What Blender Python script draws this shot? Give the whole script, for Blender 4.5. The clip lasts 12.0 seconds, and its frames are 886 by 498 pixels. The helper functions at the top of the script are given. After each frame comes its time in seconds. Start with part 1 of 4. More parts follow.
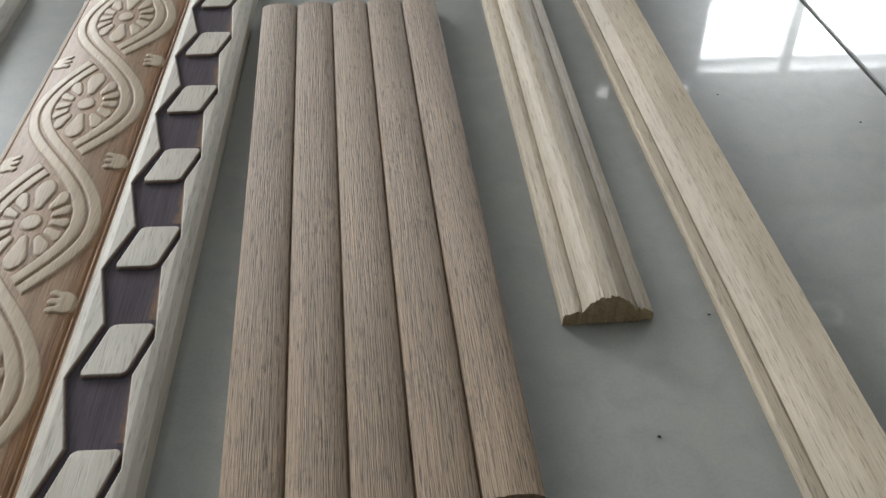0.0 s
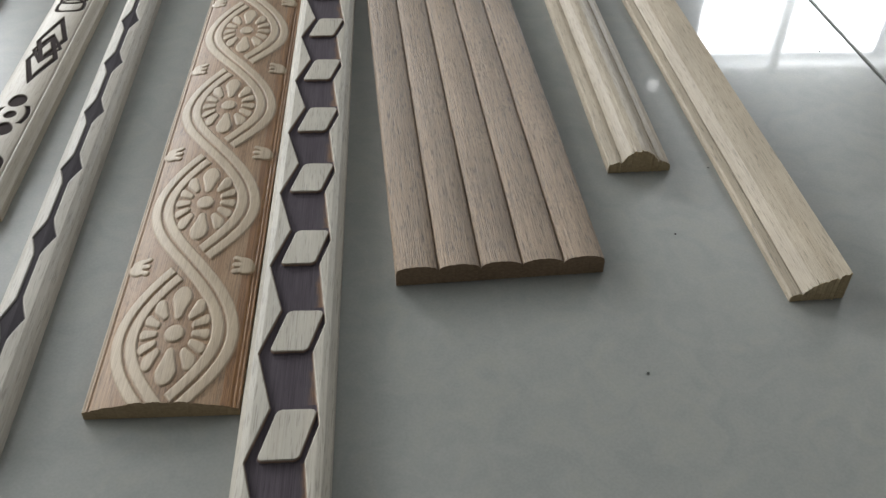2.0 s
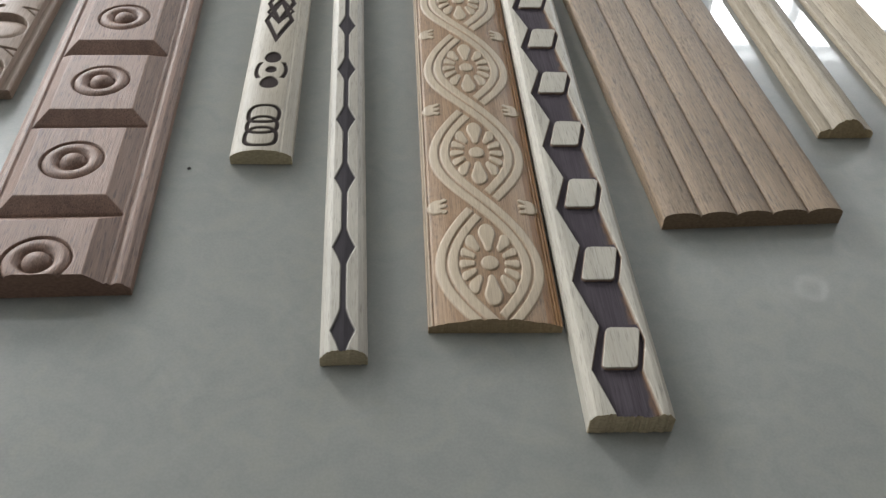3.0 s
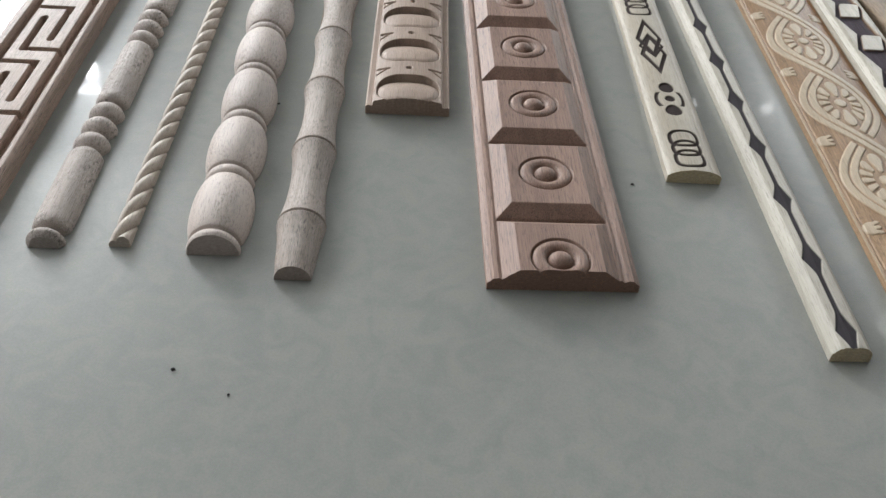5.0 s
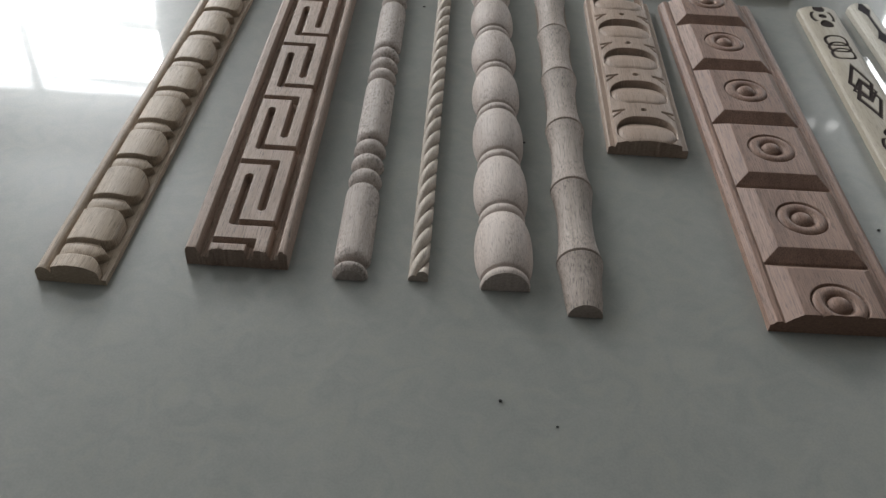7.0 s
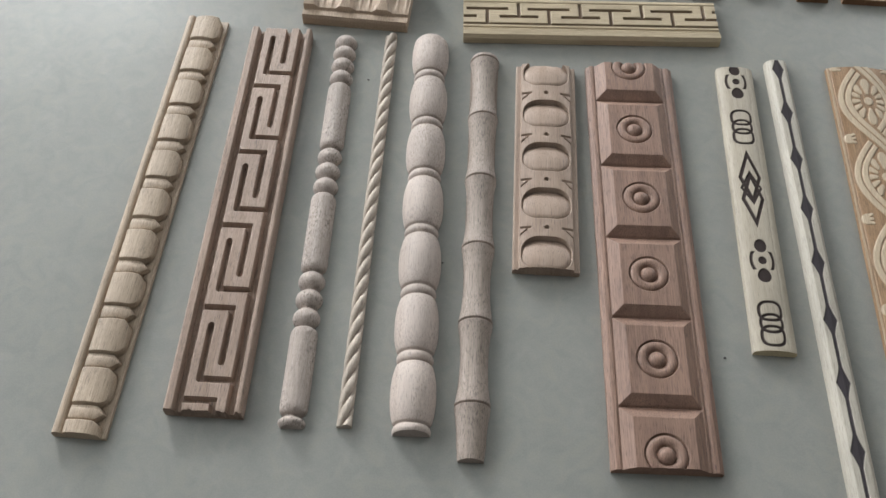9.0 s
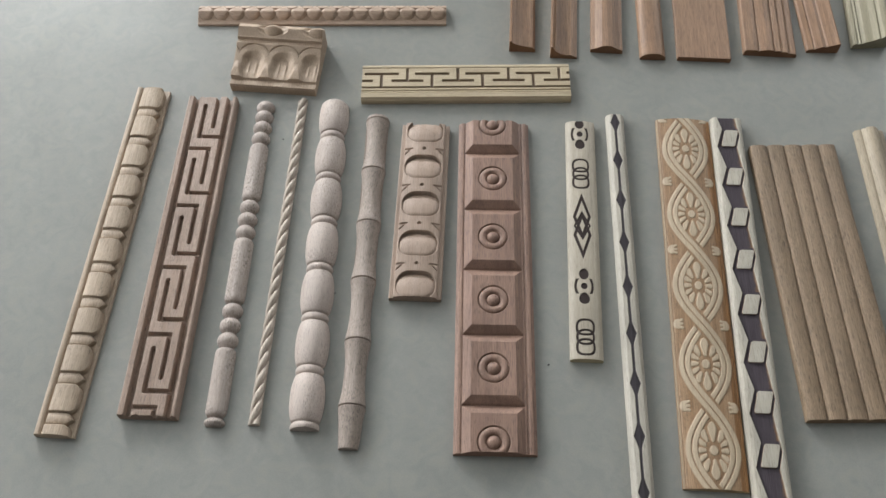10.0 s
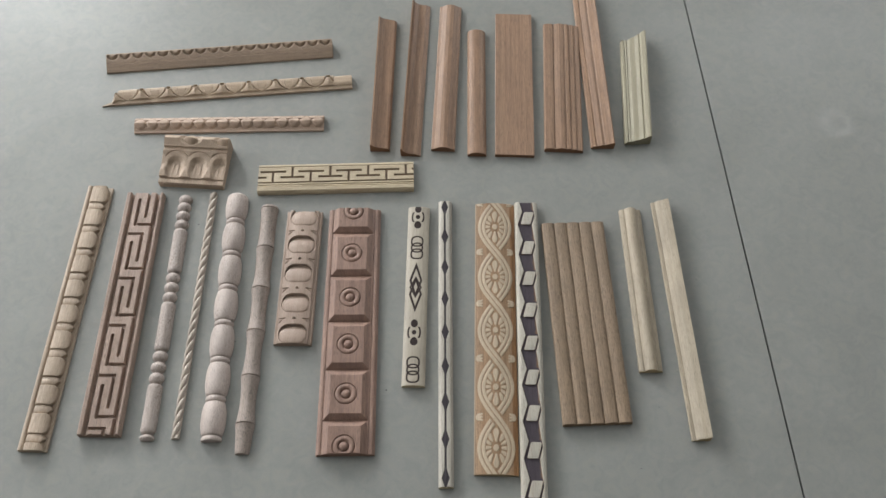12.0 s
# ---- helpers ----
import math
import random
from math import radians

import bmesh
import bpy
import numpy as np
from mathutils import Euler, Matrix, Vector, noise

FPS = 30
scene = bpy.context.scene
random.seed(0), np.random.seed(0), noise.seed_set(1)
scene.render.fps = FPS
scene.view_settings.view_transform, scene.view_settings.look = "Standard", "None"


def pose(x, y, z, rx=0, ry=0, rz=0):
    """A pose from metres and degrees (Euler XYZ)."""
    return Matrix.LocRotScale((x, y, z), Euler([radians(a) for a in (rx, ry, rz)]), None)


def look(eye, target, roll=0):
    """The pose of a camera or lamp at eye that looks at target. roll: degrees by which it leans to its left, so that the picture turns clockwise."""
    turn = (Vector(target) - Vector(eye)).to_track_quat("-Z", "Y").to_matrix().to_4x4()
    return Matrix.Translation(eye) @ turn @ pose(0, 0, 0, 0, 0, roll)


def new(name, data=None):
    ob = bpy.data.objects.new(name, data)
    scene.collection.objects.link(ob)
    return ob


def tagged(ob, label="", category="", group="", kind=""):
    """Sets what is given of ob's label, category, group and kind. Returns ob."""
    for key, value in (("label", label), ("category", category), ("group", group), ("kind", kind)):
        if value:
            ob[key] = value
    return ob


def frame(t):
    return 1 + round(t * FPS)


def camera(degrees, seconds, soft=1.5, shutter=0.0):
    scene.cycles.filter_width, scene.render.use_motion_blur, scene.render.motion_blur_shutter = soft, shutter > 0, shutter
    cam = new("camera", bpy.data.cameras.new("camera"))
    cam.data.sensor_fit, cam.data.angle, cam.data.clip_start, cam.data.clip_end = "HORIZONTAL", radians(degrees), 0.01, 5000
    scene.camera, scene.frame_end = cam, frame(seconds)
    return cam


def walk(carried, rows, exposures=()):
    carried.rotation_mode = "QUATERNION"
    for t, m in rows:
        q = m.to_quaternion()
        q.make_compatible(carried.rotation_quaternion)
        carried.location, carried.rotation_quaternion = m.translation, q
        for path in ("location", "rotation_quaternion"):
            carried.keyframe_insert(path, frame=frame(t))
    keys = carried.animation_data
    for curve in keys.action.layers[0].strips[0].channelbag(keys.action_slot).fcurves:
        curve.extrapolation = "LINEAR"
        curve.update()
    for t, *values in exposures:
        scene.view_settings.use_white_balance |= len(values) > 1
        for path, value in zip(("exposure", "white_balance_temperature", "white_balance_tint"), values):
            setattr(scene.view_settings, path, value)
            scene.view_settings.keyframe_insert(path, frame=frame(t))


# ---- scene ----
cam = camera(52.4, 12.0)
# seconds, stops, white balance
EXPOSURES = [(0, 0.03, 6420, 10), (1.2, 0.05, 6370, 9.5), (2.5, 0.08, 6480, 10), (3.2, 0.15, 6480, 10), (4.8, 0.3, 6400, 10), (5.2, 0.17, 6420, 10), (5.7, -0.14, 6470, 10), (6.2, -0.37, 6500, 10), (7.2, -0.52, 6500, 10), (8.8, 0.2, 6500, 10), (10.0, 0.29, 6500, 10), (12, 0.27, 6500, 11)]
PATH = [
    (0, (0.342, -0.372, 0.226), (0.422, 1.125, -1.097), -0.2),
    (0.5, (0.345, -0.426, 0.242), (0.416, 1.059, -1.096), 1.7),
    (1, (0.382, -0.469, 0.257), (0.408, 1.027, -1.07), 0.7),
    (1.5, (0.392, -0.492, 0.264), (0.442, 1.004, -1.062), 0.3),
    (2, (0.288, -0.518, 0.27), (0.389, 0.978, -1.053), 0.9),
    (2.5, (0.218, -0.555, 0.269), (0.336, 0.932, -1.063), 2.3),
    (3, (0.149, -0.56, 0.285), (0.292, 0.91, -1.064), 3.6),
    (3.2, (0.119, -0.566, 0.288), (0.26, 0.909, -1.055), 3.6),
    (4.8, (-0.054, -0.595, 0.318), (0.053, 0.884, -1.025), 5.4),
    (5, (-0.07, -0.603, 0.306), (-0.008, 0.904, -1.007), 4.0),
    (5.5, (-0.125, -0.609, 0.316), (-0.08, 0.909, -0.985), 4.4),
    (6, (-0.171, -0.614, 0.316), (-0.146, 0.909, -0.98), 4.0),
    (6.5, (-0.2, -0.62, 0.317), (-0.204, 0.901, -0.982), 3.6),
    (7, (-0.203, -0.617, 0.332), (-0.217, 0.896, -0.976), 3.6),
    (7.2, (-0.203, -0.606, 0.355), (-0.225, 0.887, -0.975), 3.2),
    (8.8, (-0.149, -0.497, 0.556), (-0.207, 0.612, -1.107), 1.4),
    (9, (-0.14, -0.49, 0.597), (-0.194, 0.588, -1.087), 0.9),
    (9.5, (-0.089, -0.51, 0.694), (-0.159, 0.496, -1.033), -0.9),
    (10, (-0.02, -0.524, 0.799), (-0.093, 0.471, -0.935), -1.6),
    (10.5, (0.027, -0.552, 0.899), (-0.029, 0.428, -0.844), -1.2),
    (11, (0.061, -0.58, 1.01), (0.017, 0.388, -0.74), -1.2),
    (11.5, (0.096, -0.61, 1.089), (0.061, 0.376, -0.65), -1.0),
    (12, (0.13, -0.622, 1.143), (0.124, 0.37, -0.594), 0.5),
]
walk(cam, [(t, look(eye, target, roll)) for t, eye, target, roll in PATH], EXPOSURES)

# ---- light ----


world = bpy.data.worlds.new("daylight")
scene.world = world
world.use_nodes = True
wn = world.node_tree.nodes
sky = wn.new("ShaderNodeTexSky")
sky.sky_type, sky.sun_disc = "NISHITA", False
sky.sun_elevation, sky.sun_rotation = radians(40), radians(60)
world.node_tree.links.new(sky.outputs[0], wn["Background"].inputs[0])
wn["Background"].inputs[1].default_value = 0.12


def window_light(x0, x1, z0, z1, y, power):
    """Daylight that comes in through a window's opening."""
    data = bpy.data.lights.new("window_daylight", "AREA")
    data.shape, data.size, data.size_y = "RECTANGLE", x1 - x0, z1 - z0
    data.energy, data.color = power, (0.96, 0.985, 1.0)
    ob = new("window_daylight", data)
    ob.matrix_world = look(((x0 + x1) / 2, y, (z0 + z1) / 2), ((x0 + x1) / 2, y - 1, (z0 + z1) / 2))
    return ob


# ---- materials ----
def principled(name):
    m = bpy.data.materials.new(name)
    m.use_nodes = True
    return m, m.node_tree.nodes, m.node_tree.links, m.node_tree.nodes["Principled BSDF"]


def ramp(nodes, stops):
    r = nodes.new("ShaderNodeValToRGB")
    els = r.color_ramp.elements
    while len(els) < len(stops):
        els.new(0.5)
    for e, (p, c) in zip(els, stops):
        e.position, e.color = p, (*c, 1) if len(c) == 3 else c
    return r


def grey(v):
    return (v, v, v)


def mixer(nodes, links, fac, a, b, blend="MIX"):
    n = nodes.new("ShaderNodeMix")
    n.data_type, n.blend_type = "RGBA", blend
    for sock, val in ((n.inputs[0], fac), (n.inputs[6], a), (n.inputs[7], b)):
        if isinstance(val, (int, float)):
            sock.default_value = val
        elif isinstance(val, tuple):
            sock.default_value = (*val, 1)
        else:
            links.new(val, sock)
    return n.outputs[2]


def wood(name, light, dark, tint=None, pores=0.5, stripes=1.0, rough=0.55, seed=0, bump=0.3, tint_grain=0.35, worn=None, mottle=0.7, grain=0.85, fuzz=0.0, burnt=False):
    """Wood with its grain along the local y axis; tint is the colour where the carving was stained, burnt or left pale."""
    m, n, l, bsdf = principled(name)
    rnd = random.Random(seed)
    coord = n.new("ShaderNodeTexCoord")

    def noise_tex(scale, detail, dist=0.0):
        mp = n.new("ShaderNodeMapping")
        mp.inputs["Scale"].default_value = scale
        mp.inputs["Location"].default_value = [rnd.uniform(-9, 9) for _ in range(3)]
        l.new(coord.outputs["Object"], mp.inputs[0])
        t = n.new("ShaderNodeTexNoise")
        t.inputs["Scale"].default_value, t.inputs["Detail"].default_value = 1.0, detail
        t.inputs["Distortion"].default_value = dist
        l.new(mp.outputs[0], t.inputs["Vector"])
        return t.outputs[0]

    bands = noise_tex((190 * stripes, 3.5, 120 * stripes), 3.0, 0.3)
    fine = noise_tex((2500, 36, 1800), 4.0)
    pore = noise_tex((2100, 110, 2100), 2.0)
    blotch = noise_tex((26, 12, 26), 3.0)
    r1 = ramp(n, [(0.32, dark), (0.66, light)])
    l.new(bands, r1.inputs[0])
    r2 = ramp(n, [(0.32, grey(0.60)), (0.68, grey(1.16))])
    l.new(fine, r2.inputs[0])
    r3 = ramp(n, [(0.3, grey(0.8)), (0.72, grey(1.1))])
    l.new(blotch, r3.inputs[0])
    r4 = ramp(n, [(0.56, grey(1.0)), (0.68, grey(1.0 - pores))])
    l.new(pore, r4.inputs[0])
    colour = mixer(n, l, grain, r1.outputs[0], r2.outputs[0], "MULTIPLY")
    colour = mixer(n, l, mottle, colour, r3.outputs[0], "MULTIPLY")
    colour = mixer(n, l, 1.0, colour, r4.outputs[0], "MULTIPLY")
    if fuzz:
        torn = noise_tex((700, 330, 700), 6.0)
        patch = ramp(n, [(0.42, grey(0.0)), (0.62, grey(fuzz))])
        l.new(noise_tex((60, 34, 60), 3.0), patch.inputs[0])
        pits = ramp(n, [(0.35, grey(0.3)), (0.44, grey(0.95)), (0.54, grey(1.0)), (0.65, grey(1.3))])
        l.new(torn, pits.inputs[0])
        colour = mixer(n, l, patch.outputs[0], colour, mixer(n, l, 1.0, colour, pits.outputs[0], "MULTIPLY"))
    if tint:
        at = n.new("ShaderNodeAttribute")
        at.attribute_name = "tint"
        if worn:
            # half tint is the brown rim of the burn, full tint the black of its middle
            rim = n.new("ShaderNodeMath")
            rim.operation = "MULTIPLY_ADD"
            l.new(noise_tex((420, 160, 420), 5.0), rim.inputs[0])
            rim.inputs[1].default_value = 0.5
            l.new(at.outputs["Fac"], rim.inputs[2])
            burn = ramp(n, [(0.78, grey(0.0)), (1.0, grey(1.0))])
            l.new(rim.outputs[0], burn.inputs[0])
            tint = mixer(n, l, burn.outputs[0], worn, tint)
        t = mixer(n, l, tint_grain, tint, r2.outputs[0], "MULTIPLY")
        t = mixer(n, l, 0.5, t, r3.outputs[0], "MULTIPLY")
        t = mixer(n, l, 0.5, t, r4.outputs[0], "MULTIPLY")
        edge = ramp(n, [(0.0, grey(0.0)), (0.45 if worn else 1.0, grey(1.0))])
        l.new(at.outputs["Fac"], edge.inputs[0])
        colour = mixer(n, l, edge.outputs[0], colour, t)
    l.new(colour, bsdf.inputs["Base Color"])
    bsdf.inputs["Roughness"].default_value = rough
    bsdf.inputs["Specular IOR Level"].default_value = 0.42
    if tint and burnt:
        for sock, a, b in (("Roughness", rough, 0.9), ("Specular IOR Level", 0.42, 0.08)):
            dull = ramp(n, [(0.0, grey(a)), (1.0, grey(b))])
            l.new(at.outputs["Fac"], dull.inputs[0])
            l.new(dull.outputs[0], bsdf.inputs[sock])
    add = n.new("ShaderNodeMath")
    add.operation = "SUBTRACT"
    l.new(fine, add.inputs[0])
    l.new(pore, add.inputs[1])
    bp = n.new("ShaderNodeBump")
    bp.inputs["Strength"].default_value, bp.inputs["Distance"].default_value = bump, 0.0006
    l.new(add.outputs[0], bp.inputs["Height"])
    l.new(bp.outputs[0], bsdf.inputs["Normal"])
    return m


def end_grain(name, colour, seed=0):
    """Sawn end: rough and a little darker, with fine speckle; pale woods' ends are lightened to make up for weak bounce
    light.
    """
    m, n, l, bsdf = principled(name)
    coord = n.new("ShaderNodeTexCoord")
    mp = n.new("ShaderNodeMapping")
    mp.inputs["Scale"].default_value = (500, 500, 900)
    mp.inputs["Location"].default_value = (seed, seed * 2, 0)
    l.new(coord.outputs["Object"], mp.inputs[0])
    t = n.new("ShaderNodeTexNoise")
    t.inputs["Scale"].default_value, t.inputs["Detail"].default_value = 1.0, 5.0
    l.new(mp.outputs[0], t.inputs["Vector"])
    r = ramp(n, [(0.3, tuple(0.72 * c for c in colour)), (0.7, colour)])
    l.new(t.outputs[0], r.inputs[0])
    l.new(r.outputs[0], bsdf.inputs["Base Color"])
    bsdf.inputs["Roughness"].default_value = 0.9
    bsdf.inputs["Specular IOR Level"].default_value = 0.1
    bp = n.new("ShaderNodeBump")
    bp.inputs["Strength"].default_value, bp.inputs["Distance"].default_value = 0.7, 0.0006
    l.new(t.outputs[0], bp.inputs["Height"])
    l.new(bp.outputs[0], bsdf.inputs["Normal"])
    return m


def plaster(name, colour, rough=0.8, scale=6.0, spread=0.06):
    m, n, l, bsdf = principled(name)
    coord = n.new("ShaderNodeTexCoord")
    t = n.new("ShaderNodeTexNoise")
    t.inputs["Scale"].default_value, t.inputs["Detail"].default_value = scale, 6.0
    l.new(coord.outputs["Object"], t.inputs["Vector"])
    r = ramp(n, [(0.3, tuple(c * (1 - spread) for c in colour)), (0.7, tuple(c * (1 + spread) for c in colour))])
    l.new(t.outputs[0], r.inputs[0])
    l.new(r.outputs[0], bsdf.inputs["Base Color"])
    bsdf.inputs["Roughness"].default_value = rough
    bp = n.new("ShaderNodeBump")
    bp.inputs["Strength"].default_value, bp.inputs["Distance"].default_value = 0.15, 0.002
    l.new(t.outputs[0], bp.inputs["Height"])
    l.new(bp.outputs[0], bsdf.inputs["Normal"])
    return m


def tile_material():
    """Polished grey-green porcelain with faint clouds, smears and dust."""
    m, n, l, bsdf = principled("polished_tile")
    geo = n.new("ShaderNodeNewGeometry")

    def tex(scale, detail, dist=0.0):
        t = n.new("ShaderNodeTexNoise")
        t.inputs["Scale"].default_value, t.inputs["Detail"].default_value, t.inputs["Distortion"].default_value = scale, detail, dist
        l.new(geo.outputs["Position"], t.inputs["Vector"])
        return t.outputs[0]

    cloud, cloud2, speck, smear = tex(5.5, 6.0, 1.2), tex(52, 7.0, 1.6), tex(900, 2.0), tex(16, 8.0, 2.5)
    r1 = ramp(n, [(0.3, TILE_DARK), (0.7, TILE_LIGHT)])
    l.new(cloud, r1.inputs[0])
    r2 = ramp(n, [(0.34, (0.945, 0.955, 0.96)), (0.5, grey(1.0)), (0.66, (1.045, 1.038, 1.01))])
    l.new(cloud2, r2.inputs[0])
    r3 = ramp(n, [(0.35, grey(0.96)), (0.65, grey(1.03))])
    l.new(speck, r3.inputs[0])
    colour = mixer(n, l, 1.0, r1.outputs[0], r2.outputs[0], "MULTIPLY")
    colour = mixer(n, l, 1.0, colour, r3.outputs[0], "MULTIPLY")
    r5 = ramp(n, [(0.58, grey(1.0)), (0.66, grey(1.035)), (0.72, grey(1.0))])
    l.new(smear, r5.inputs[0])
    colour = mixer(n, l, 1.0, colour, r5.outputs[0], "MULTIPLY")
    l.new(colour, bsdf.inputs["Base Color"])
    r4 = ramp(n, [(0.4, grey(0.03)), (0.62, grey(0.045)), (0.78, grey(0.1))])
    l.new(smear, r4.inputs[0])
    l.new(r4.outputs[0], bsdf.inputs["Coat Roughness"])
    bsdf.inputs["Coat Weight"].default_value = 0.75
    bsdf.inputs["Specular IOR Level"].default_value = 0.14
    bsdf.inputs["Roughness"].default_value = 0.32
    bsdf.inputs["IOR"].default_value = 1.5
    bp = n.new("ShaderNodeBump")
    bp.inputs["Strength"].default_value, bp.inputs["Distance"].default_value = 0.02, 0.002
    l.new(cloud2, bp.inputs["Height"])
    l.new(bp.outputs[0], bsdf.inputs["Normal"])
    return m


TILE_DARK, TILE_LIGHT = (0.234, 0.235, 0.217), (0.257, 0.257, 0.238)
TILE = tile_material()
GROUT = plaster("dark_grout", (0.02, 0.02, 0.02), 0.95, 200, 0.3)
WALL = plaster("white_wall_paint", (0.29, 0.29, 0.287))
CEILING = plaster("white_ceiling_paint", (0.42, 0.425, 0.42))
FRAME = plaster("white_window_frame", (0.7, 0.71, 0.72), 0.4)
SOIL = plaster("dark_crumb", (0.02, 0.018, 0.016), 0.95, 900, 0.3)


# ---- builders ----
def mesh_object(name, verts, faces, mats, parent=None, label="", smooth=False):
    me = bpy.data.meshes.new(name)
    me.from_pydata([tuple(v) for v in verts], [], [tuple(f) for f in faces])
    for mt in mats:
        me.materials.append(mt)
    if smooth:
        me.shade_smooth()
    ob = new(name, me)
    ob.parent = parent
    if label:
        ob["label"] = label
    return ob


def box(name, x0, x1, y0, y1, z0, z1, mat, parent=None, bevel=0.0, label=""):
    bm = bmesh.new()
    bmesh.ops.create_cube(bm, size=1)
    for v in bm.verts:
        v.co = ((x0 + x1) / 2 + v.co.x * (x1 - x0), (y0 + y1) / 2 + v.co.y * (y1 - y0), (z0 + z1) / 2 + v.co.z * (z1 - z0))
    if bevel:
        bmesh.ops.bevel(bm, geom=bm.edges[:], offset=bevel, segments=1, affect="EDGES")
    me = bpy.data.meshes.new(name)
    bm.to_mesh(me)
    bm.free()
    me.materials.append(mat)
    ob = new(name, me)
    ob.parent = parent
    if label:
        ob["label"] = label
    return ob


def grid_parts(thing, P, ids, names, mats, tint=None, ends=True, under=None, coats=None):
    """Turns a grid of points P[row along the length, column across] into part meshes under thing. Each face belongs to the part that ids
    names; the rim goes down to the ground with sawn ends, in part 0. Normals are those of the whole grid."""
    ny, nx = P.shape[:2]
    du = np.gradient(P, axis=1)
    dv = np.gradient(P, axis=0)
    N = np.cross(du, dv)
    N /= np.linalg.norm(N, axis=2, keepdims=True) + 1e-20
    flat, nrm = P.reshape(-1, 3), N.reshape(-1, 3)
    k = np.arange(ny * nx).reshape(ny, nx)
    quads = np.stack([k[:-1, :-1], k[:-1, 1:], k[1:, 1:], k[1:, :-1]], -1).reshape(-1, 4)
    ids = ids.reshape(-1)
    made = {}
    for pid in np.unique(ids):
        q = quads[ids == pid]
        used, inv = np.unique(q, return_inverse=True)
        q = inv.reshape(-1, 4)
        vs, ns = flat[used], nrm[used]
        tt = tint.reshape(-1)[used] if tint is not None else None
        matidx = np.zeros(len(q), int)
        if pid == 0 and ends:
            rims = [(k[0, :], 1), (k[-1, ::-1], 1), (k[:, -1], 0), (k[::-1, 0], 0)]
            for edge, mi in rims:
                up = flat[edge]
                down = up.copy()
                down[:, 2] = 0.0
                b = len(vs)
                m_ = len(edge)
                vs = np.concatenate([vs, up, down])
                c = np.gradient(up, axis=0)
                out = np.cross(c, np.array([0, 0, 1.0]))
                out /= np.linalg.norm(out, axis=1, keepdims=True) + 1e-20
                ns = np.concatenate([ns, out, out])
                if tt is not None:
                    tt = np.concatenate([tt, np.zeros(2 * m_)])
                a = np.arange(m_ - 1)
                q = np.concatenate([q, np.stack([b + a, b + m_ + a, b + m_ + a + 1, b + a + 1], -1)])
                matidx = np.concatenate([matidx, np.full(m_ - 1, mi)])
            b = len(vs)
            cs = flat[[k[0, 0], k[-1, 0], k[-1, -1], k[0, -1]]].copy()
            cs[:, 2] = 0.0
            vs = np.concatenate([vs, cs])
            ns = np.concatenate([ns, np.tile([0, 0, -1.0], (4, 1))])
            if tt is not None:
                tt = np.concatenate([tt, np.zeros(4)])
            q = np.concatenate([q, [[b, b + 1, b + 2, b + 3]]])
            matidx = np.concatenate([matidx, [1]])
        name = names[int(pid)] if int(pid) in names else names[-1]
        label = ""
        if isinstance(name, tuple):
            name, label = name
        me = bpy.data.meshes.new(name)
        me.vertices.add(len(vs))
        me.vertices.foreach_set("co", vs.astype(np.float32).ravel())
        me.loops.add(4 * len(q))
        me.loops.foreach_set("vertex_index", q.astype(np.int32).ravel())
        me.polygons.add(len(q))
        me.polygons.foreach_set("loop_start", np.arange(0, 4 * len(q), 4, dtype=np.int32))
        for mt in [(coats or {}).get(int(pid), mats[0])] + mats[1:]:
            me.materials.append(mt)
        me.polygons.foreach_set("material_index", matidx.astype(np.int32))
        me.polygons.foreach_set("use_smooth", np.ones(len(q), bool))
        me.update(calc_edges=True)
        if tt is not None:
            at = me.attributes.new("tint", "FLOAT", "POINT")
            at.data.foreach_set("value", tt.astype(np.float32))
        me.normals_split_custom_set_from_vertices(ns.astype(np.float32).tolist())
        ob = made[int(pid)] = new(name, me)
        ob.parent = made.get((under or {}).get(int(pid)), thing)
        if label:
            ob["label"] = label


def lie(name, front, back, label, category, group):
    """An empty on the floor whose y axis runs from the front end to the back end. Returns it and the length."""
    ob = new(name)
    dx, dy = back[0] - front[0], back[1] - front[1]
    ob.matrix_world = pose(front[0], front[1], 0, 0, 0, math.degrees(math.atan2(-dx, dy)))
    return tagged(ob, label, category, group), math.hypot(dx, dy)


def soft(d, w=0.0005):
    """1 inside, 0 outside of a signed distance."""
    return np.clip(0.5 - d / w, 0, 1)


def sstep(d, w):
    t = np.clip(0.5 - d / w, 0, 1)
    return t * t * (3 - 2 * t)


def ragged(n, amount, seed):
    r = np.random.RandomState(seed)
    a = r.uniform(-1, 1, n)
    for width in (3, 7):
        a = a + 1.6 * np.convolve(r.uniform(-1, 1, n + width - 1), np.ones(width) / width, "valid")
    return 0.35 * amount * a


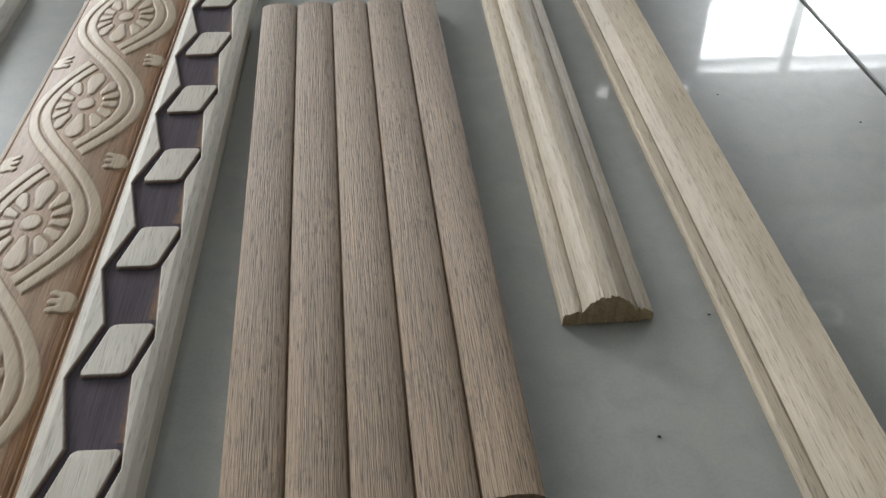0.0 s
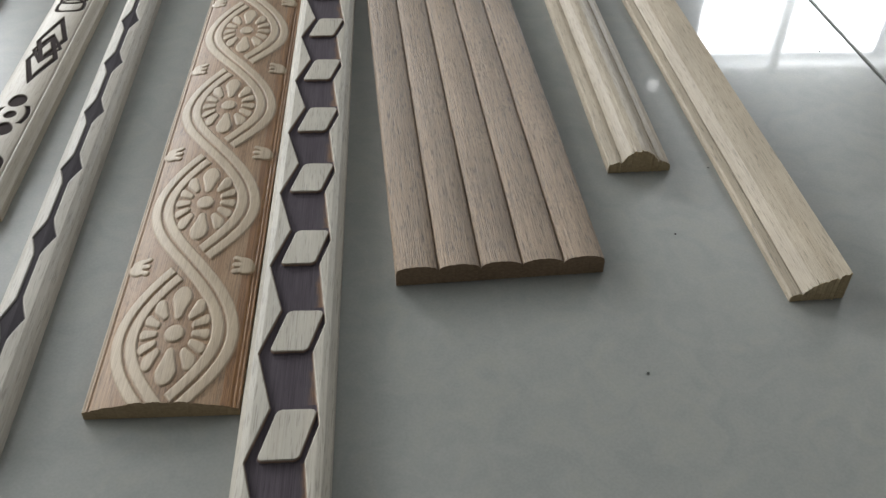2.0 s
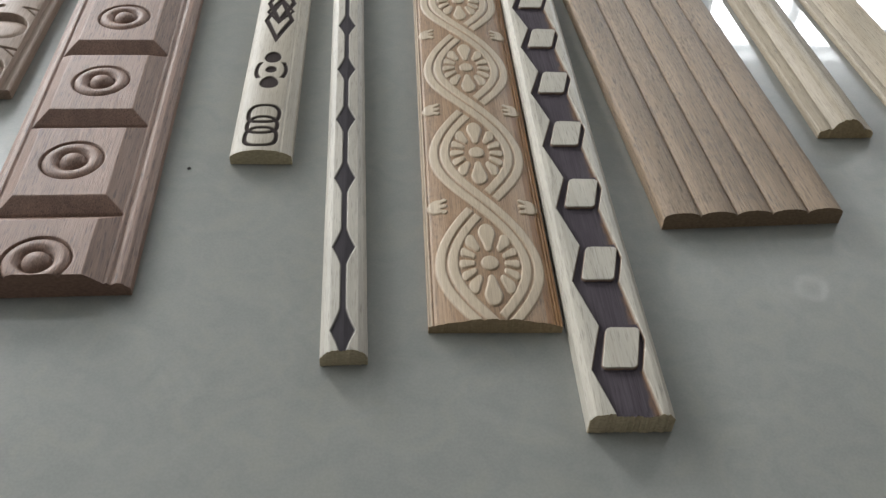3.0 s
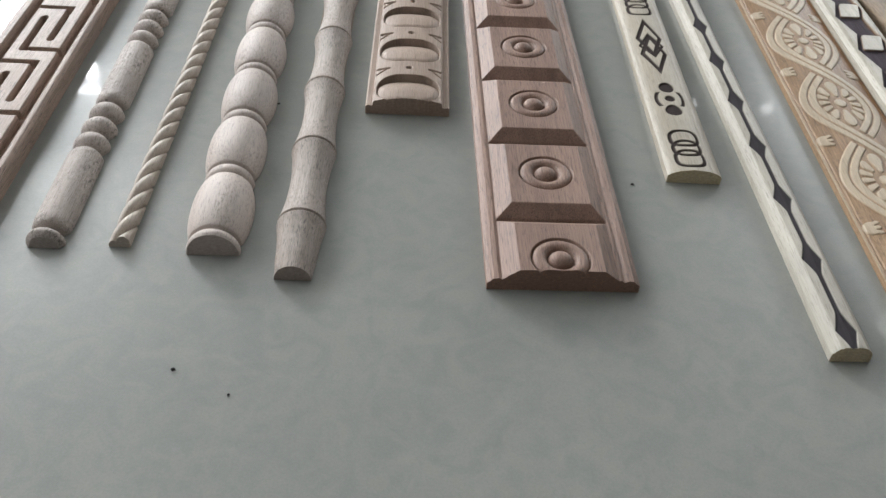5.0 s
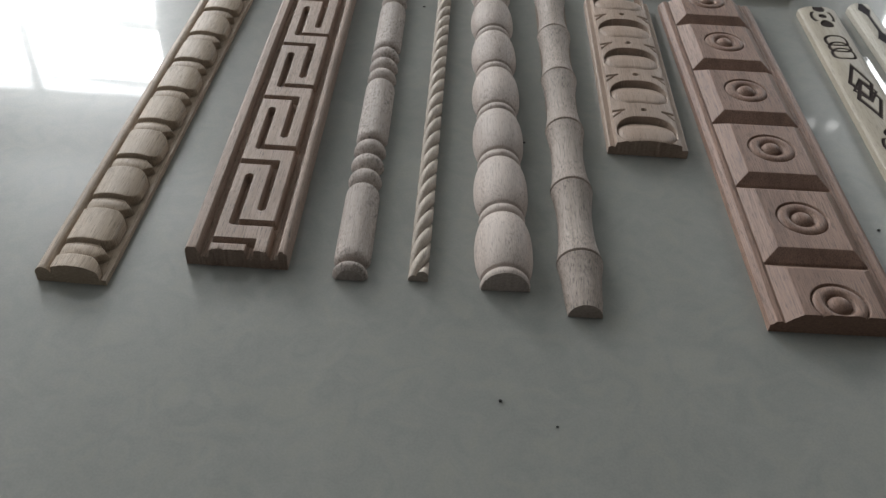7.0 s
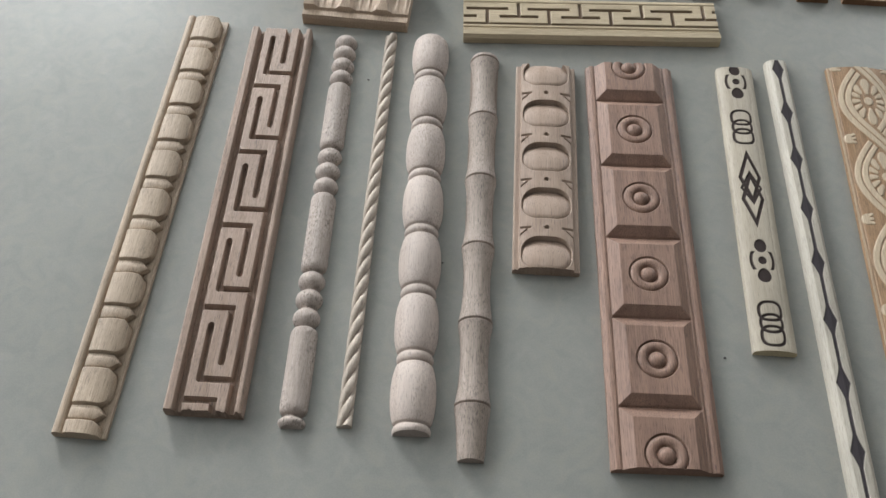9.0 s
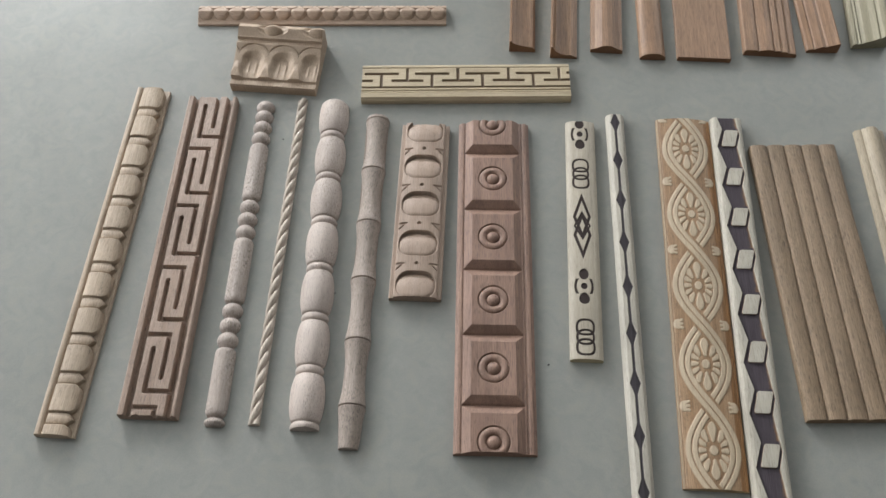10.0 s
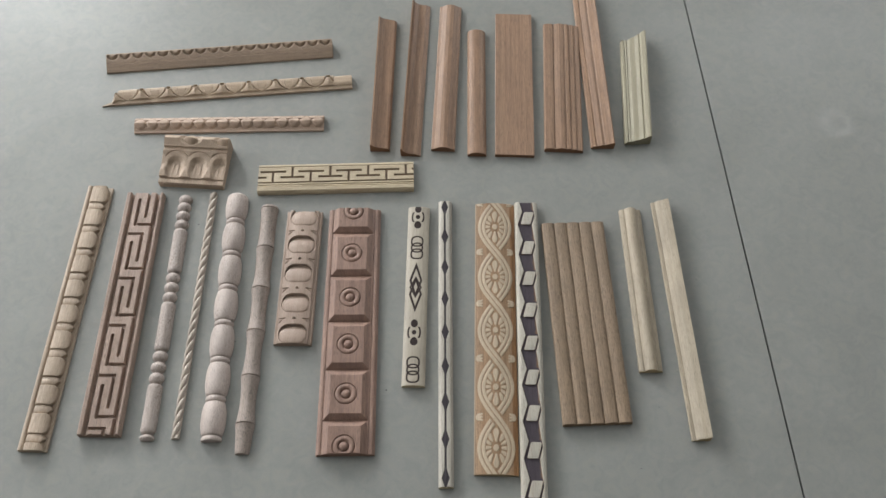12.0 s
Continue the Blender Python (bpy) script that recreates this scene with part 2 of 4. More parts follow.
def heights(thing, W, L, height, mats, step, ids=None, names=None, tint=None, step_v=None, rag=0.0003, seed=1, cut=(0.0, 0.0), under=None, narrow=None, coats=None):
    """A board whose top is height(u, v): u across from -W/2 to W/2, v along from 0 to L."""
    nx, ny = max(8, round(W / step)) + 1, max(6, round(L / (step_v or step))) + 1
    u, v = np.linspace(-W / 2, W / 2, nx), np.linspace(0, L, ny)
    U, V = np.meshgrid(u, v)
    Z = np.maximum(height(U, V), 0.0008)
    near, far = ragged(nx, rag, seed), ragged(nx, rag, seed + 1)
    wn_, wf = np.clip(1 - V / 0.004, 0, 1) ** 2, np.clip(1 - (L - V) / 0.004, 0, 1) ** 2
    Y = V + wn_ * (near + cut[0] * u / W) + wf * (far + cut[1] * u / W)
    Z = Z - (wn_ + wf) * np.abs(near) * 0.8
    Z = Z + 0.00012 * np.sin(V * 41 + seed) * np.sin(V * 17 + 2 * seed)
    X = W / 2 - (W / 2 - U) * narrow(V) if narrow else U
    P = np.stack([X, Y, np.maximum(Z, 0.0006)], -1)
    uc, vc = np.meshgrid((u[1:] + u[:-1]) / 2, (v[1:] + v[:-1]) / 2)
    face_ids = ids(uc, vc).astype(int) if ids else np.zeros(uc.shape, int)
    names = names or {0: "body"}
    grid_parts(thing, P, face_ids, names, mats, tint(U, V) if tint else None, True, under, coats)


def turned(thing, L, radius, mats, step, ids=None, names=None, na=40, seed=1, rag=0.0003, spread=1.0, trim=1.0):
    """A half-round that lies on its flat side: radius(theta, v)."""
    ny = max(8, round(L / step)) + 1
    th, v = np.linspace(math.pi, 0, na + 1), np.linspace(0, L, ny)
    T, V = np.meshgrid(th, v)
    R = radius(T, V)
    near = np.abs(ragged(na + 1, rag, seed))
    P = np.stack([np.minimum(R * np.cos(T), trim), V + np.clip(1 - V / 0.003, 0, 1) * near, np.maximum(R * np.sin(T) * spread, 0.0)], -1)
    tc, vc = np.meshgrid((th[1:] + th[:-1]) / 2, (v[1:] + v[:-1]) / 2)
    face_ids = ids(tc, vc).astype(int) if ids else np.zeros(tc.shape, int)
    grid_parts(thing, P, face_ids, names or {0: "body"}, mats)


def profile(points):
    """A cross-section as a function of u: linear between points of (u, z), slightly rounded."""
    pu, pz = np.array(points).T
    fine = np.linspace(pu[0], pu[-1], 801)
    z = np.interp(fine, pu, pz)
    ker = np.ones(7) / 7
    z2 = np.convolve(np.pad(z, 3, mode="edge"), ker, "valid")
    return lambda U, V: np.interp(U, fine, z2)


# ---- room ----
DEPTH, WEST, EAST, BACK, HIGH = 3.5, -3.1, 4.2, -3.6, 2.62
# unseen west window, added to brighten the floor from the left
WEST_FILL_WINDOW = (-0.5, 2.4, (0.47, 1.43))
DAYLIGHT = 78.0
# x from, x to, mullions, head, transom, share of the daylight
WINDOWS = [(-2.95, -1.74, (-2.5,), 2.37, 1.9, 2.2), (1.80, 2.95, (2.29,), 2.175, 1.705, 0.9)]
WEST_SHARE = 0.42
SILL, HEAD, BAR = 0.85, 2.14, 1.75
SQUARES = [1.35, 1.495, 1.635, 1.755]


def wall_with_openings():
    """The window wall, with its openings cut through."""
    xs = sorted({WEST - 0.24, EAST + 0.24, *(e for w in WINDOWS for e in w[:2])})
    zs = sorted({0.0, SILL, HIGH, *(w[3] for w in WINDOWS)})
    wall = new("wall_north")
    tagged(wall, "white painted wall with two large windows", "wall", "", "structure")
    verts, faces = [], []
    for a, b in zip(xs, xs[1:]):
        for c, d in zip(zs, zs[1:]):
            xm, zm = (a + b) / 2, (c + d) / 2
            if any(w[0] < xm < w[1] and SILL < zm < w[3] for w in WINDOWS):
                continue
            n = len(verts)
            for y in (DEPTH, DEPTH + 0.24):
                verts += [(a, y, c), (b, y, c), (b, y, d), (a, y, d)]
            faces += [(n, n + 1, n + 2, n + 3), (n + 7, n + 6, n + 5, n + 4), (n, n + 4, n + 5, n + 1), (n + 1, n + 5, n + 6, n + 2), (n + 2, n + 6, n + 7, n + 3), (n + 3, n + 7, n + 4, n)]
    mesh_object("wall_face", verts, faces, [WALL], wall)


wall_with_openings()
for nm, c in (("wall_south", (WEST - 0.24, EAST + 0.24, BACK - 0.24, BACK)), ("wall_east", (EAST, EAST + 0.24, BACK, DEPTH))):
    tagged(box(nm, *c, 0, HIGH, WALL), "plain white painted wall", "wall", "", "structure")
west = tagged(new("wall_west"), "white painted wall with one added window", "wall", "", "structure")
wy0, wy1, wbars = WEST_FILL_WINDOW
for c in ((BACK, wy0, 0, HIGH), (wy1, DEPTH, 0, HIGH), (wy0, wy1, 0, SILL), (wy0, wy1, HEAD, HIGH)):
    box("wall_face", WEST - 0.24, WEST, *c, WALL, west)
tagged(box("ceiling", WEST - 0.24, EAST + 0.24, BACK - 0.24, DEPTH + 0.24, HIGH, HIGH + 0.2, CEILING), "plain white painted ceiling", "ceiling", "", "structure")

for i, (x0, x1, bars, head, bar, share) in enumerate(WINDOWS):
    win = tagged(new(f"window_{i + 1}"), "bright window with white frame and transom", "window", "", "structure")
    y0, y1 = DEPTH + 0.06, DEPTH + 0.12
    t = 0.045
    box("window_frame", x0, x0 + t, y0, y1, SILL, head, FRAME, win, 0.004)
    box("window_frame", x1 - t, x1, y0, y1, SILL, head, FRAME, win, 0.004)
    box("window_frame", x0 + t, x1 - t, y0, y1, head - t, head, FRAME, win, 0.004)
    box("window_frame", x0 + t, x1 - t, y0, y1, SILL, SILL + t, FRAME, win, 0.004)
    box("transom_bar", x0 + t, x1 - t, y0 - 0.01, y1, bar - 0.035, bar + 0.035, FRAME, win, 0.004)
    for b in bars:
        box("mullion", b - 0.025, b + 0.025, y0 + 0.005, y1 - 0.005, SILL + t, head - t, FRAME, win)
    box("window_sill", x0 - 0.05, x1 + 0.05, DEPTH - 0.08, DEPTH + 0.05, SILL - 0.04, SILL, FRAME, win, 0.005)
    window_light(x0, x1, SILL, head, DEPTH + 0.3, share * DAYLIGHT * (x1 - x0) * (head - SILL))

# frame of the added west window; its area lamp is fill light
win = tagged(new("window_3"), "unseen wide window, added to brighten the floor from the left", "window", "", "structure")
for y0, y1, z0, z1 in ((wy0, wy0 + 0.06, SILL, HEAD), (wy1 - 0.06, wy1, SILL, HEAD), (wy0 + 0.06, wy1 - 0.06, HEAD - 0.06, HEAD), (wy0 + 0.06, wy1 - 0.06, SILL, SILL + 0.06), (wy0 + 0.06, wy1 - 0.06, BAR - 0.035, BAR + 0.035)):
    box("window_frame", WEST - 0.12, WEST - 0.06, y0, y1, z0, z1, FRAME, win, 0.004)
for m_ in wbars:
    box("mullion", WEST - 0.115, WEST - 0.065, m_ - 0.035, m_ + 0.035, SILL + 0.06, HEAD - 0.06, FRAME, win)
box("window_sill", WEST - 0.05, WEST + 0.08, wy0 - 0.05, wy1 + 0.05, SILL - 0.04, SILL, FRAME, win, 0.005)
side_lamp = window_light(0, wy1 - wy0, SILL, HEAD, 0, WEST_SHARE * DAYLIGHT * (wy1 - wy0) * (HEAD - SILL))
side_lamp.matrix_world = look((WEST - 0.3, (wy0 + wy1) / 2, (SILL + HEAD) / 2), (0, (wy0 + wy1) / 2, (SILL + HEAD) / 2))


DARK_TRIM = plaster("dark_grey_trim", (0.05, 0.05, 0.052), 0.6)
tagged(box("trim_cornice", 1.7, EAST, DEPTH - 0.05, DEPTH - 0.002, 2.5, HIGH - 0.002, DARK_TRIM, None, 0.004), "dark grey cornice strip over the window", "trim", "", "structure")
tagged(box("trim_ceiling_track", 1.72, EAST, 3.08, 3.18, HIGH - 0.03, HIGH - 0.002, DARK_TRIM, None, 0.004), "dark grey track along the ceiling", "trim", "", "structure")


def ring_lamp(x, y, z):
    """A small round ceiling lamp with a glowing rim."""
    glow, n, l, bsdf = principled("lamp_ring_glow")
    bsdf.inputs["Base Color"].default_value = (0.8, 0.8, 0.78, 1)
    bsdf.inputs["Emission Color"].default_value = (1, 0.99, 0.96, 1)
    bsdf.inputs["Emission Strength"].default_value = 1.6
    lamp = tagged(new("ring_lamp"), "small round lamp with a glowing rim under the ceiling", "lamp")
    lamp.matrix_world = pose(x, y, z)
    verts, faces = [], []
    na, nb, R, r = 48, 12, 0.064, 0.012
    for i in range(na):
        for j in range(nb):
            a, c = 2 * math.pi * i / na, 2 * math.pi * j / nb
            verts.append(((R + r * math.cos(c)) * math.cos(a), (R + r * math.cos(c)) * math.sin(a), r * math.sin(c)))
            faces.append((i * nb + j, ((i + 1) % na) * nb + j, ((i + 1) % na) * nb + (j + 1) % nb, i * nb + (j + 1) % nb))
    mesh_object("ring", verts, faces, [glow], lamp, "", True)
    for nm, rad, z0, z1, m in (("plate", 0.060, 0.002, 0.012, WALL), ("stem", 0.008, 0.012, HIGH - z, FRAME)):
        bm = bmesh.new()
        bmesh.ops.create_cone(bm, cap_ends=True, segments=32, radius1=rad, radius2=rad, depth=z1 - z0)
        bmesh.ops.translate(bm, vec=(0, 0, (z0 + z1) / 2), verts=bm.verts)
        me = bpy.data.meshes.new(nm)
        bm.to_mesh(me)
        bm.free()
        me.materials.append(m)
        ob = new(nm, me)
        ob.parent = lamp


ring_lamp(2.145, 2.28, 2.575)


def square_lamp(x, z):
    """A small square lamp on the window wall."""
    glow, n, l, bsdf = principled("square_lamp_glow")
    bsdf.inputs["Emission Color"].default_value = (1, 0.99, 0.97, 1)
    bsdf.inputs["Emission Strength"].default_value = 4.0
    lamp = tagged(new("square_lamp"), "small square white lamp on the wall beside a window", "lamp", "row of square wall lamps")
    lamp.matrix_world = pose(x, DEPTH, z)
    box("housing", -0.036, 0.036, -0.02, -0.0005, -0.036, 0.036, FRAME, lamp, 0.003)
    box("diffuser", -0.028, 0.028, -0.026, -0.0205, -0.028, 0.028, glow, lamp, 0.002)


for x in SQUARES:
    square_lamp(x, 2.17)

# ---- the floor ----
TILE_SIZE, GAP, TILE_TURN = 1.5, 0.0022, 3.3
floor = tagged(new("floor"), "polished grey-green porcelain tile floor with dark joints", "floor", "", "structure")
sub = box("screed", WEST, EAST, BACK, DEPTH, -0.06, -0.004, GROUT, floor)


def lay_tiles():
    """Square slabs with worn arrises; one joint passes beside the samples."""
    bm = bmesh.new()
    bmesh.ops.create_cube(bm, size=1)
    for v in bm.verts:
        v.co = (v.co.x * (TILE_SIZE - GAP), v.co.y * (TILE_SIZE - GAP), v.co.z * 0.01 - 0.0052)
    bmesh.ops.bevel(bm, geom=bm.edges[:], offset=0.0005, segments=2, affect="EDGES")
    me = bpy.data.meshes.new("tile")
    bm.to_mesh(me)
    bm.free()
    me.materials.append(TILE)
    a = radians(TILE_TURN)
    jx, jy = 0.5695, 0.0
    for i in range(-4, 4):
        for j in range(-4, 5):
            lx, ly = (i + 0.5) * TILE_SIZE, j * TILE_SIZE + 0.12
            x, y = jx + lx * math.cos(a) - ly * math.sin(a), jy + lx * math.sin(a) + ly * math.cos(a)
            if not WEST - 0.35 < x < EAST + 0.35 or not BACK - 0.35 < y < DEPTH + 0.35:
                continue
            ob = new("tile", me)
            ob.parent = floor
            ob.matrix_world = pose(x, y, 0, 0, 0, TILE_TURN)


lay_tiles()

# ---- samples, front row ----
def woods(key, light, dark, seed, end=None, **kw):
    end = end or tuple(0.9 * c for c in light)
    return [wood(key, light, dark, seed=seed, **kw), end_grain(key + "_end", end, seed)]


ROW = "moulding samples on the floor"


def plain(name, front, back, W, pts, mats, label, category="wood sample", ids=None, names=None, seed=1, rag=0.0003, cut=(0, 0), step=0.0003, bands=()):
    thing, L = lie(name, front, back, label, category, ROW)
    if bands:
        limits = np.array([u for u, _ in bands[:-1]])
        ids, names = (lambda U, V: np.searchsorted(limits, U)), {k: nm for k, (_, nm) in enumerate(bands)}
    heights(thing, W, L, profile(pts), mats, step, ids, names, None, 0.004, rag, seed, cut)
    return thing


def barrel_moulding():
    thing, L = lie("barrel_sample", (-0.3995, -0.2805), (-0.3925, 0.1265), "pale tan carved moulding of barrels between paired fillets", "wood sample", ROW)
    W, P, first = 0.037, 0.0395, 0.0160

    def local(V):
        d = (V - first + P / 2) % P - P / 2
        return d

    def height(U, V):
        d = local(V)
        x = U + W / 2
        rail = 0.0035 + 0.0062 * np.sqrt(np.clip(1 - ((x - 0.0042) / 0.0046) ** 2, 0, 1))
        inbar = np.abs(d) > 0.0058
        e = np.clip((np.abs(d) - 0.0058) / 0.0085, 0, 1)
        right = np.where(inbar, 0.0335 - 0.0080 * (1 - np.sqrt(1 - (1 - e) ** 2)), 0.0335 - 0.0060 * np.abs(d) / 0.0058)
        c, half = 0.0195, 0.0135
        dome = np.sqrt(np.clip(1 - ((x - c) / (half + 0.0025)) ** 2, 0, 1))
        top = 0.0035 + 0.0088 * dome
        fil = 0.0030 + 0.0080 * dome - 0.0012 * (np.abs(d) / 0.0058) ** 2
        z = np.where(inbar, top, fil)
        z = z - 0.0028 * sstep(np.abs(np.abs(d) - 0.0058) - 0.0004, 0.0010)
        z = z - 0.0005 * sstep(np.abs(d - 0.0030) - 0.0002, 0.0012)
        flat = 0.0034 + 0 * x
        z = np.where(x > right, flat, np.maximum(z, flat))
        z = z - 0.0018 * sstep(np.abs(x - right) - 0.0002, 0.0012) * (x > 0.012)
        z = np.where(x < 0.0088, rail, z)
        return z

    def ids(U, V):
        d = local(V)
        x = U + W / 2
        n = np.floor((V - first + P / 2) / P).astype(int)
        n2 = np.floor((V - first) / P).astype(int)
        out = np.where(np.abs(d) > 0.0058, 100 + n2, 200 + n)
        return np.where((x < 0.0088) | (x > 0.0338), 0, out)

    names = {0: "rail"}
    names.update({100 + k: "barrel" for k in range(-2, 14)})
    names.update({200 + k: "fillet" for k in range(-2, 14)})
    heights(thing, W, L, height, woods("tan_wood", (0.47, 0.37, 0.275), (0.40, 0.305, 0.22), 11, pores=0.45, grain=0.6, fuzz=0.35), 0.00045, ids, names, seed=3)


def key_moulding():
    thing, L = lie("greek_key_sample", (-0.3170, -0.259), (-0.3208, 0.1145), "red-brown wooden moulding carved with a greek key", "wood sample", ROW)
    W, P, first = 0.0550, 0.0735, 0.0075
    chan, gw = 0.0186, 0.0021

    def rect(U, V, u0, u1, v0, v1, r=0.0):
        qx, qy = np.abs(U - (u0 + u1) / 2) - (u1 - u0) / 2 + r, np.abs(V - (v0 + v1) / 2) - (v1 - v0) / 2 + r
        return np.hypot(np.maximum(qx, 0), np.maximum(qy, 0)) + np.minimum(np.maximum(qx, qy), 0) - r

    def grooves(U, V):
        d = np.full(U.shape, 1.0)
        U = U - 0.0010
        for k in range(-1, 7):
            a = first + k * P
            d = np.minimum(d, rect(U, V, -chan, 0.0082, a - gw, a + gw, 0.0006))
            d = np.minimum(d, rect(U, V, 0.0082 - 2 * gw, 0.0082, a - 0.046, a + gw, gw))
            b = a - 0.0575
            d = np.minimum(d, rect(U, V, -0.0062, chan, b - gw, b + gw, 0.0006))
            d = np.minimum(d, rect(U, V, -0.0090, -0.0090 + 2 * gw, b - gw, b + 0.045, gw))
        side = np.abs(np.abs(U) - chan) - 0.0028
        return d, side

    def height(U, V):
        d, side = grooves(U, V)
        z = 0.0118 + 0 * U
        z = np.where(np.abs(U - 0.001) > chan, 0.0122, z)
        z = z - np.maximum(0.0058 * sstep(d, 0.0006), 0.0062 * sstep(side, 0.0014))
        return z - 0.0025 * np.clip((np.abs(U) - (W / 2 - 0.002)) / 0.002, 0, 1) ** 2

    def ids(U, V):
        d, side = grooves(U, V)
        n = np.floor((V - first + P) / P).astype(int)
        out = np.where(np.minimum(d, side) < 0, 0, 1 + n)
        return np.where(np.abs(U - 0.001) > chan, 0, out)

    names = {0: "board"}
    names.update({k: "key_relief" for k in range(1, 9)})
    heights(thing, W, L, height, woods("red_brown_wood", (0.40, 0.295, 0.235), (0.32, 0.225, 0.17), 12, pores=0.55, grain=0.7, fuzz=0.4), 0.0004, ids, names, seed=5, rag=0.0013)


def spindle_moulding():
    thing, L = lie("spindle_sample", (-0.2555, -0.264), (-0.262, 0.1135), "grey-pink half-round moulding of spindles and triple balls", "wood sample", ROW)
    balls = [0.086, 0.102, 0.118, 0.208, 0.2235, 0.239, 0.328, 0.343, 0.358, 0.3715]
    bars = [(0.0095, 0.0775), (0.1265, 0.1995), (0.2475, 0.3195)]

    def radius(T, V):
        r = np.full(V.shape, 0.0055)
        r = np.maximum(r, 0.0098 * np.sqrt(np.clip(1 - ((V - 0.0035) / 0.0052) ** 2, 0, 1)))
        for b in balls:
            r = np.maximum(r, 0.0103 * np.sqrt(np.clip(1 - ((V - b) / 0.0086) ** 2, 0, 1)) ** 0.85)
        for a, b in bars:
            e = np.minimum(V - a, b - V)
            r = np.maximum(r, np.where(e > 0, 0.0068 + 0.0034 * np.sqrt(np.clip(1 - (1 - np.clip(e / 0.006, 0, 1)) ** 2, 0, 1)), 0))
        pits = np.random.default_rng(7).random(V.shape)
        plain_part = np.zeros(V.shape, bool)
        for a, b in bars:
            plain_part |= (V > a + 0.003) & (V < b - 0.003)
        rough = np.where(plain_part, 0.00045 * np.clip((pits - 0.9) / 0.1, 0, 1) + 0.00008 * pits, 0)
        return r + 0.00005 * np.sin(V * 900 + 5 * T) * np.sin(V * 377) - rough

    edges = np.array([0.0085, 0.0775, 0.094, 0.110, 0.1265, 0.1998, 0.2155, 0.2315, 0.2475, 0.3195, 0.3355, 0.3505, 0.365])
    kinds = ["ring", "spindle", "ball", "ball", "ball", "spindle", "ball", "ball", "ball", "spindle", "ball", "ball", "ball", "ball"]
    turned(thing, L, radius, woods("grey_pink_wood", (0.475, 0.405, 0.36), (0.41, 0.34, 0.295), 13, pores=0.45, bump=0.7, grain=0.38, fuzz=1.0), 0.0006, lambda T, V: np.searchsorted(edges, V), dict(enumerate(kinds)), seed=7)


def rope_moulding():
    thing, L = lie("rope_sample", (-0.218, -0.261), (-0.2205, 0.120), "thin pale twisted rope moulding", "wood sample", ROW)

    def radius(T, V):
        ph = (T / math.pi * 1.5 + V / 0.0166) % 1.0
        return 0.0028 + 0.0034 * np.clip(1 - np.abs(2 * ph - 1) ** 2.2, 0.0, 1) ** 0.6

    turned(thing, L, radius, woods("pale_rope_wood", (0.50, 0.43, 0.36), (0.44, 0.37, 0.30), 14, pores=0.35, grain=0.4), 0.0005, lambda T, V: np.floor(T / math.pi * 1.5 + V / 0.0166), {-1: "twist", 0: "twist"}, na=32, seed=9, spread=1.2, trim=0.0046)


def bead_moulding():
    thing, L = lie("bead_sample", (-0.1715, -0.264), (-0.1841, 0.1193), "pale half-round moulding of large oval beads and rings", "wood sample", ROW)
    rings = [0.0025 + 0.0551 * k for k in range(7)]

    def radius(T, V):
        k = np.floor((V - rings[0]) / 0.0551)
        c = rings[0] + (k + 0.5) * 0.0551
        e = np.clip(np.abs(V - c) / 0.0275, 0, 1)
        r = 0.0095 + 0.0070 * np.clip(1 - e ** 2.3, 0, 1) ** 0.62
        d = np.abs((V - rings[0] + 0.0275) % 0.0551 - 0.0275)
        ring = 0.0105 + 0.0032 * np.sqrt(np.clip(1 - (d / 0.0042) ** 2, 0, 1))
        r = np.where(d < 0.0042, ring, np.minimum(r, 0.0105 + 2.2 * np.maximum(d - 0.0042, 0) + 0.0006))
        end = np.sqrt(np.clip(1 - (1 - np.clip((L - V) / 0.012, 0, 1)) ** 2, 0.05, 1))
        return np.minimum(r, 0.0165 * end + 0.0005)

    def ids(T, V):
        d = np.abs((V - rings[0] + 0.0275) % 0.0551 - 0.0275)
        k = np.floor((V - rings[0]) / 0.0551).astype(int)
        k2 = np.floor((V - rings[0] + 0.0275) / 0.0551).astype(int)
        return np.where((V < 0.0067), 0, np.where(d < 0.0042, 20 + k2, 1 + k))

    names = {0: "ring"}
    names.update({1 + k: "bead" for k in range(9)})
    names.update({20 + k: "ring" for k in range(9)})
    turned(thing, L, radius, woods("pale_pink_wood", (0.51, 0.43, 0.38), (0.455, 0.375, 0.325), 15, pores=0.35, grain=0.3, bump=0.5, fuzz=0.5), 0.0006, ids, names, na=56, seed=11, rag=0.0006)


def bamboo_moulding():
    thing, L = lie("bamboo_sample", (-0.1295, -0.280), (-0.1340, 0.0965), "grey-pink half-round moulding carved like bamboo", "wood sample", ROW)
    joints = [0.0400 + 0.0664 * k for k in range(6)]

    def radius(T, V):
        d = (V - joints[0]) % 0.0664
        e = np.minimum(d, 0.0664 - d) / 0.0332
        r = 0.0103 + 0.0030 * (1 - e) ** 2.2
        g = np.abs((V - joints[0] + 0.0332) % 0.0664 - 0.0332)
        r = r - 0.0022 * sstep(g - 0.0006, 0.0010)
        r = np.where(V < 0.012, r - 0.0012 * (1 - V / 0.012), r)
        return r

    def ids(T, V):
        return np.floor((V - joints[0]) / 0.0664 + 1).astype(int)

    turned(thing, L, radius, woods("bamboo_carved_wood", (0.385, 0.315, 0.27), (0.325, 0.26, 0.215), 16, pores=0.6, grain=0.6, bump=0.6, fuzz=0.6), 0.0005, ids, {-1: "segment"}, na=44, seed=13)


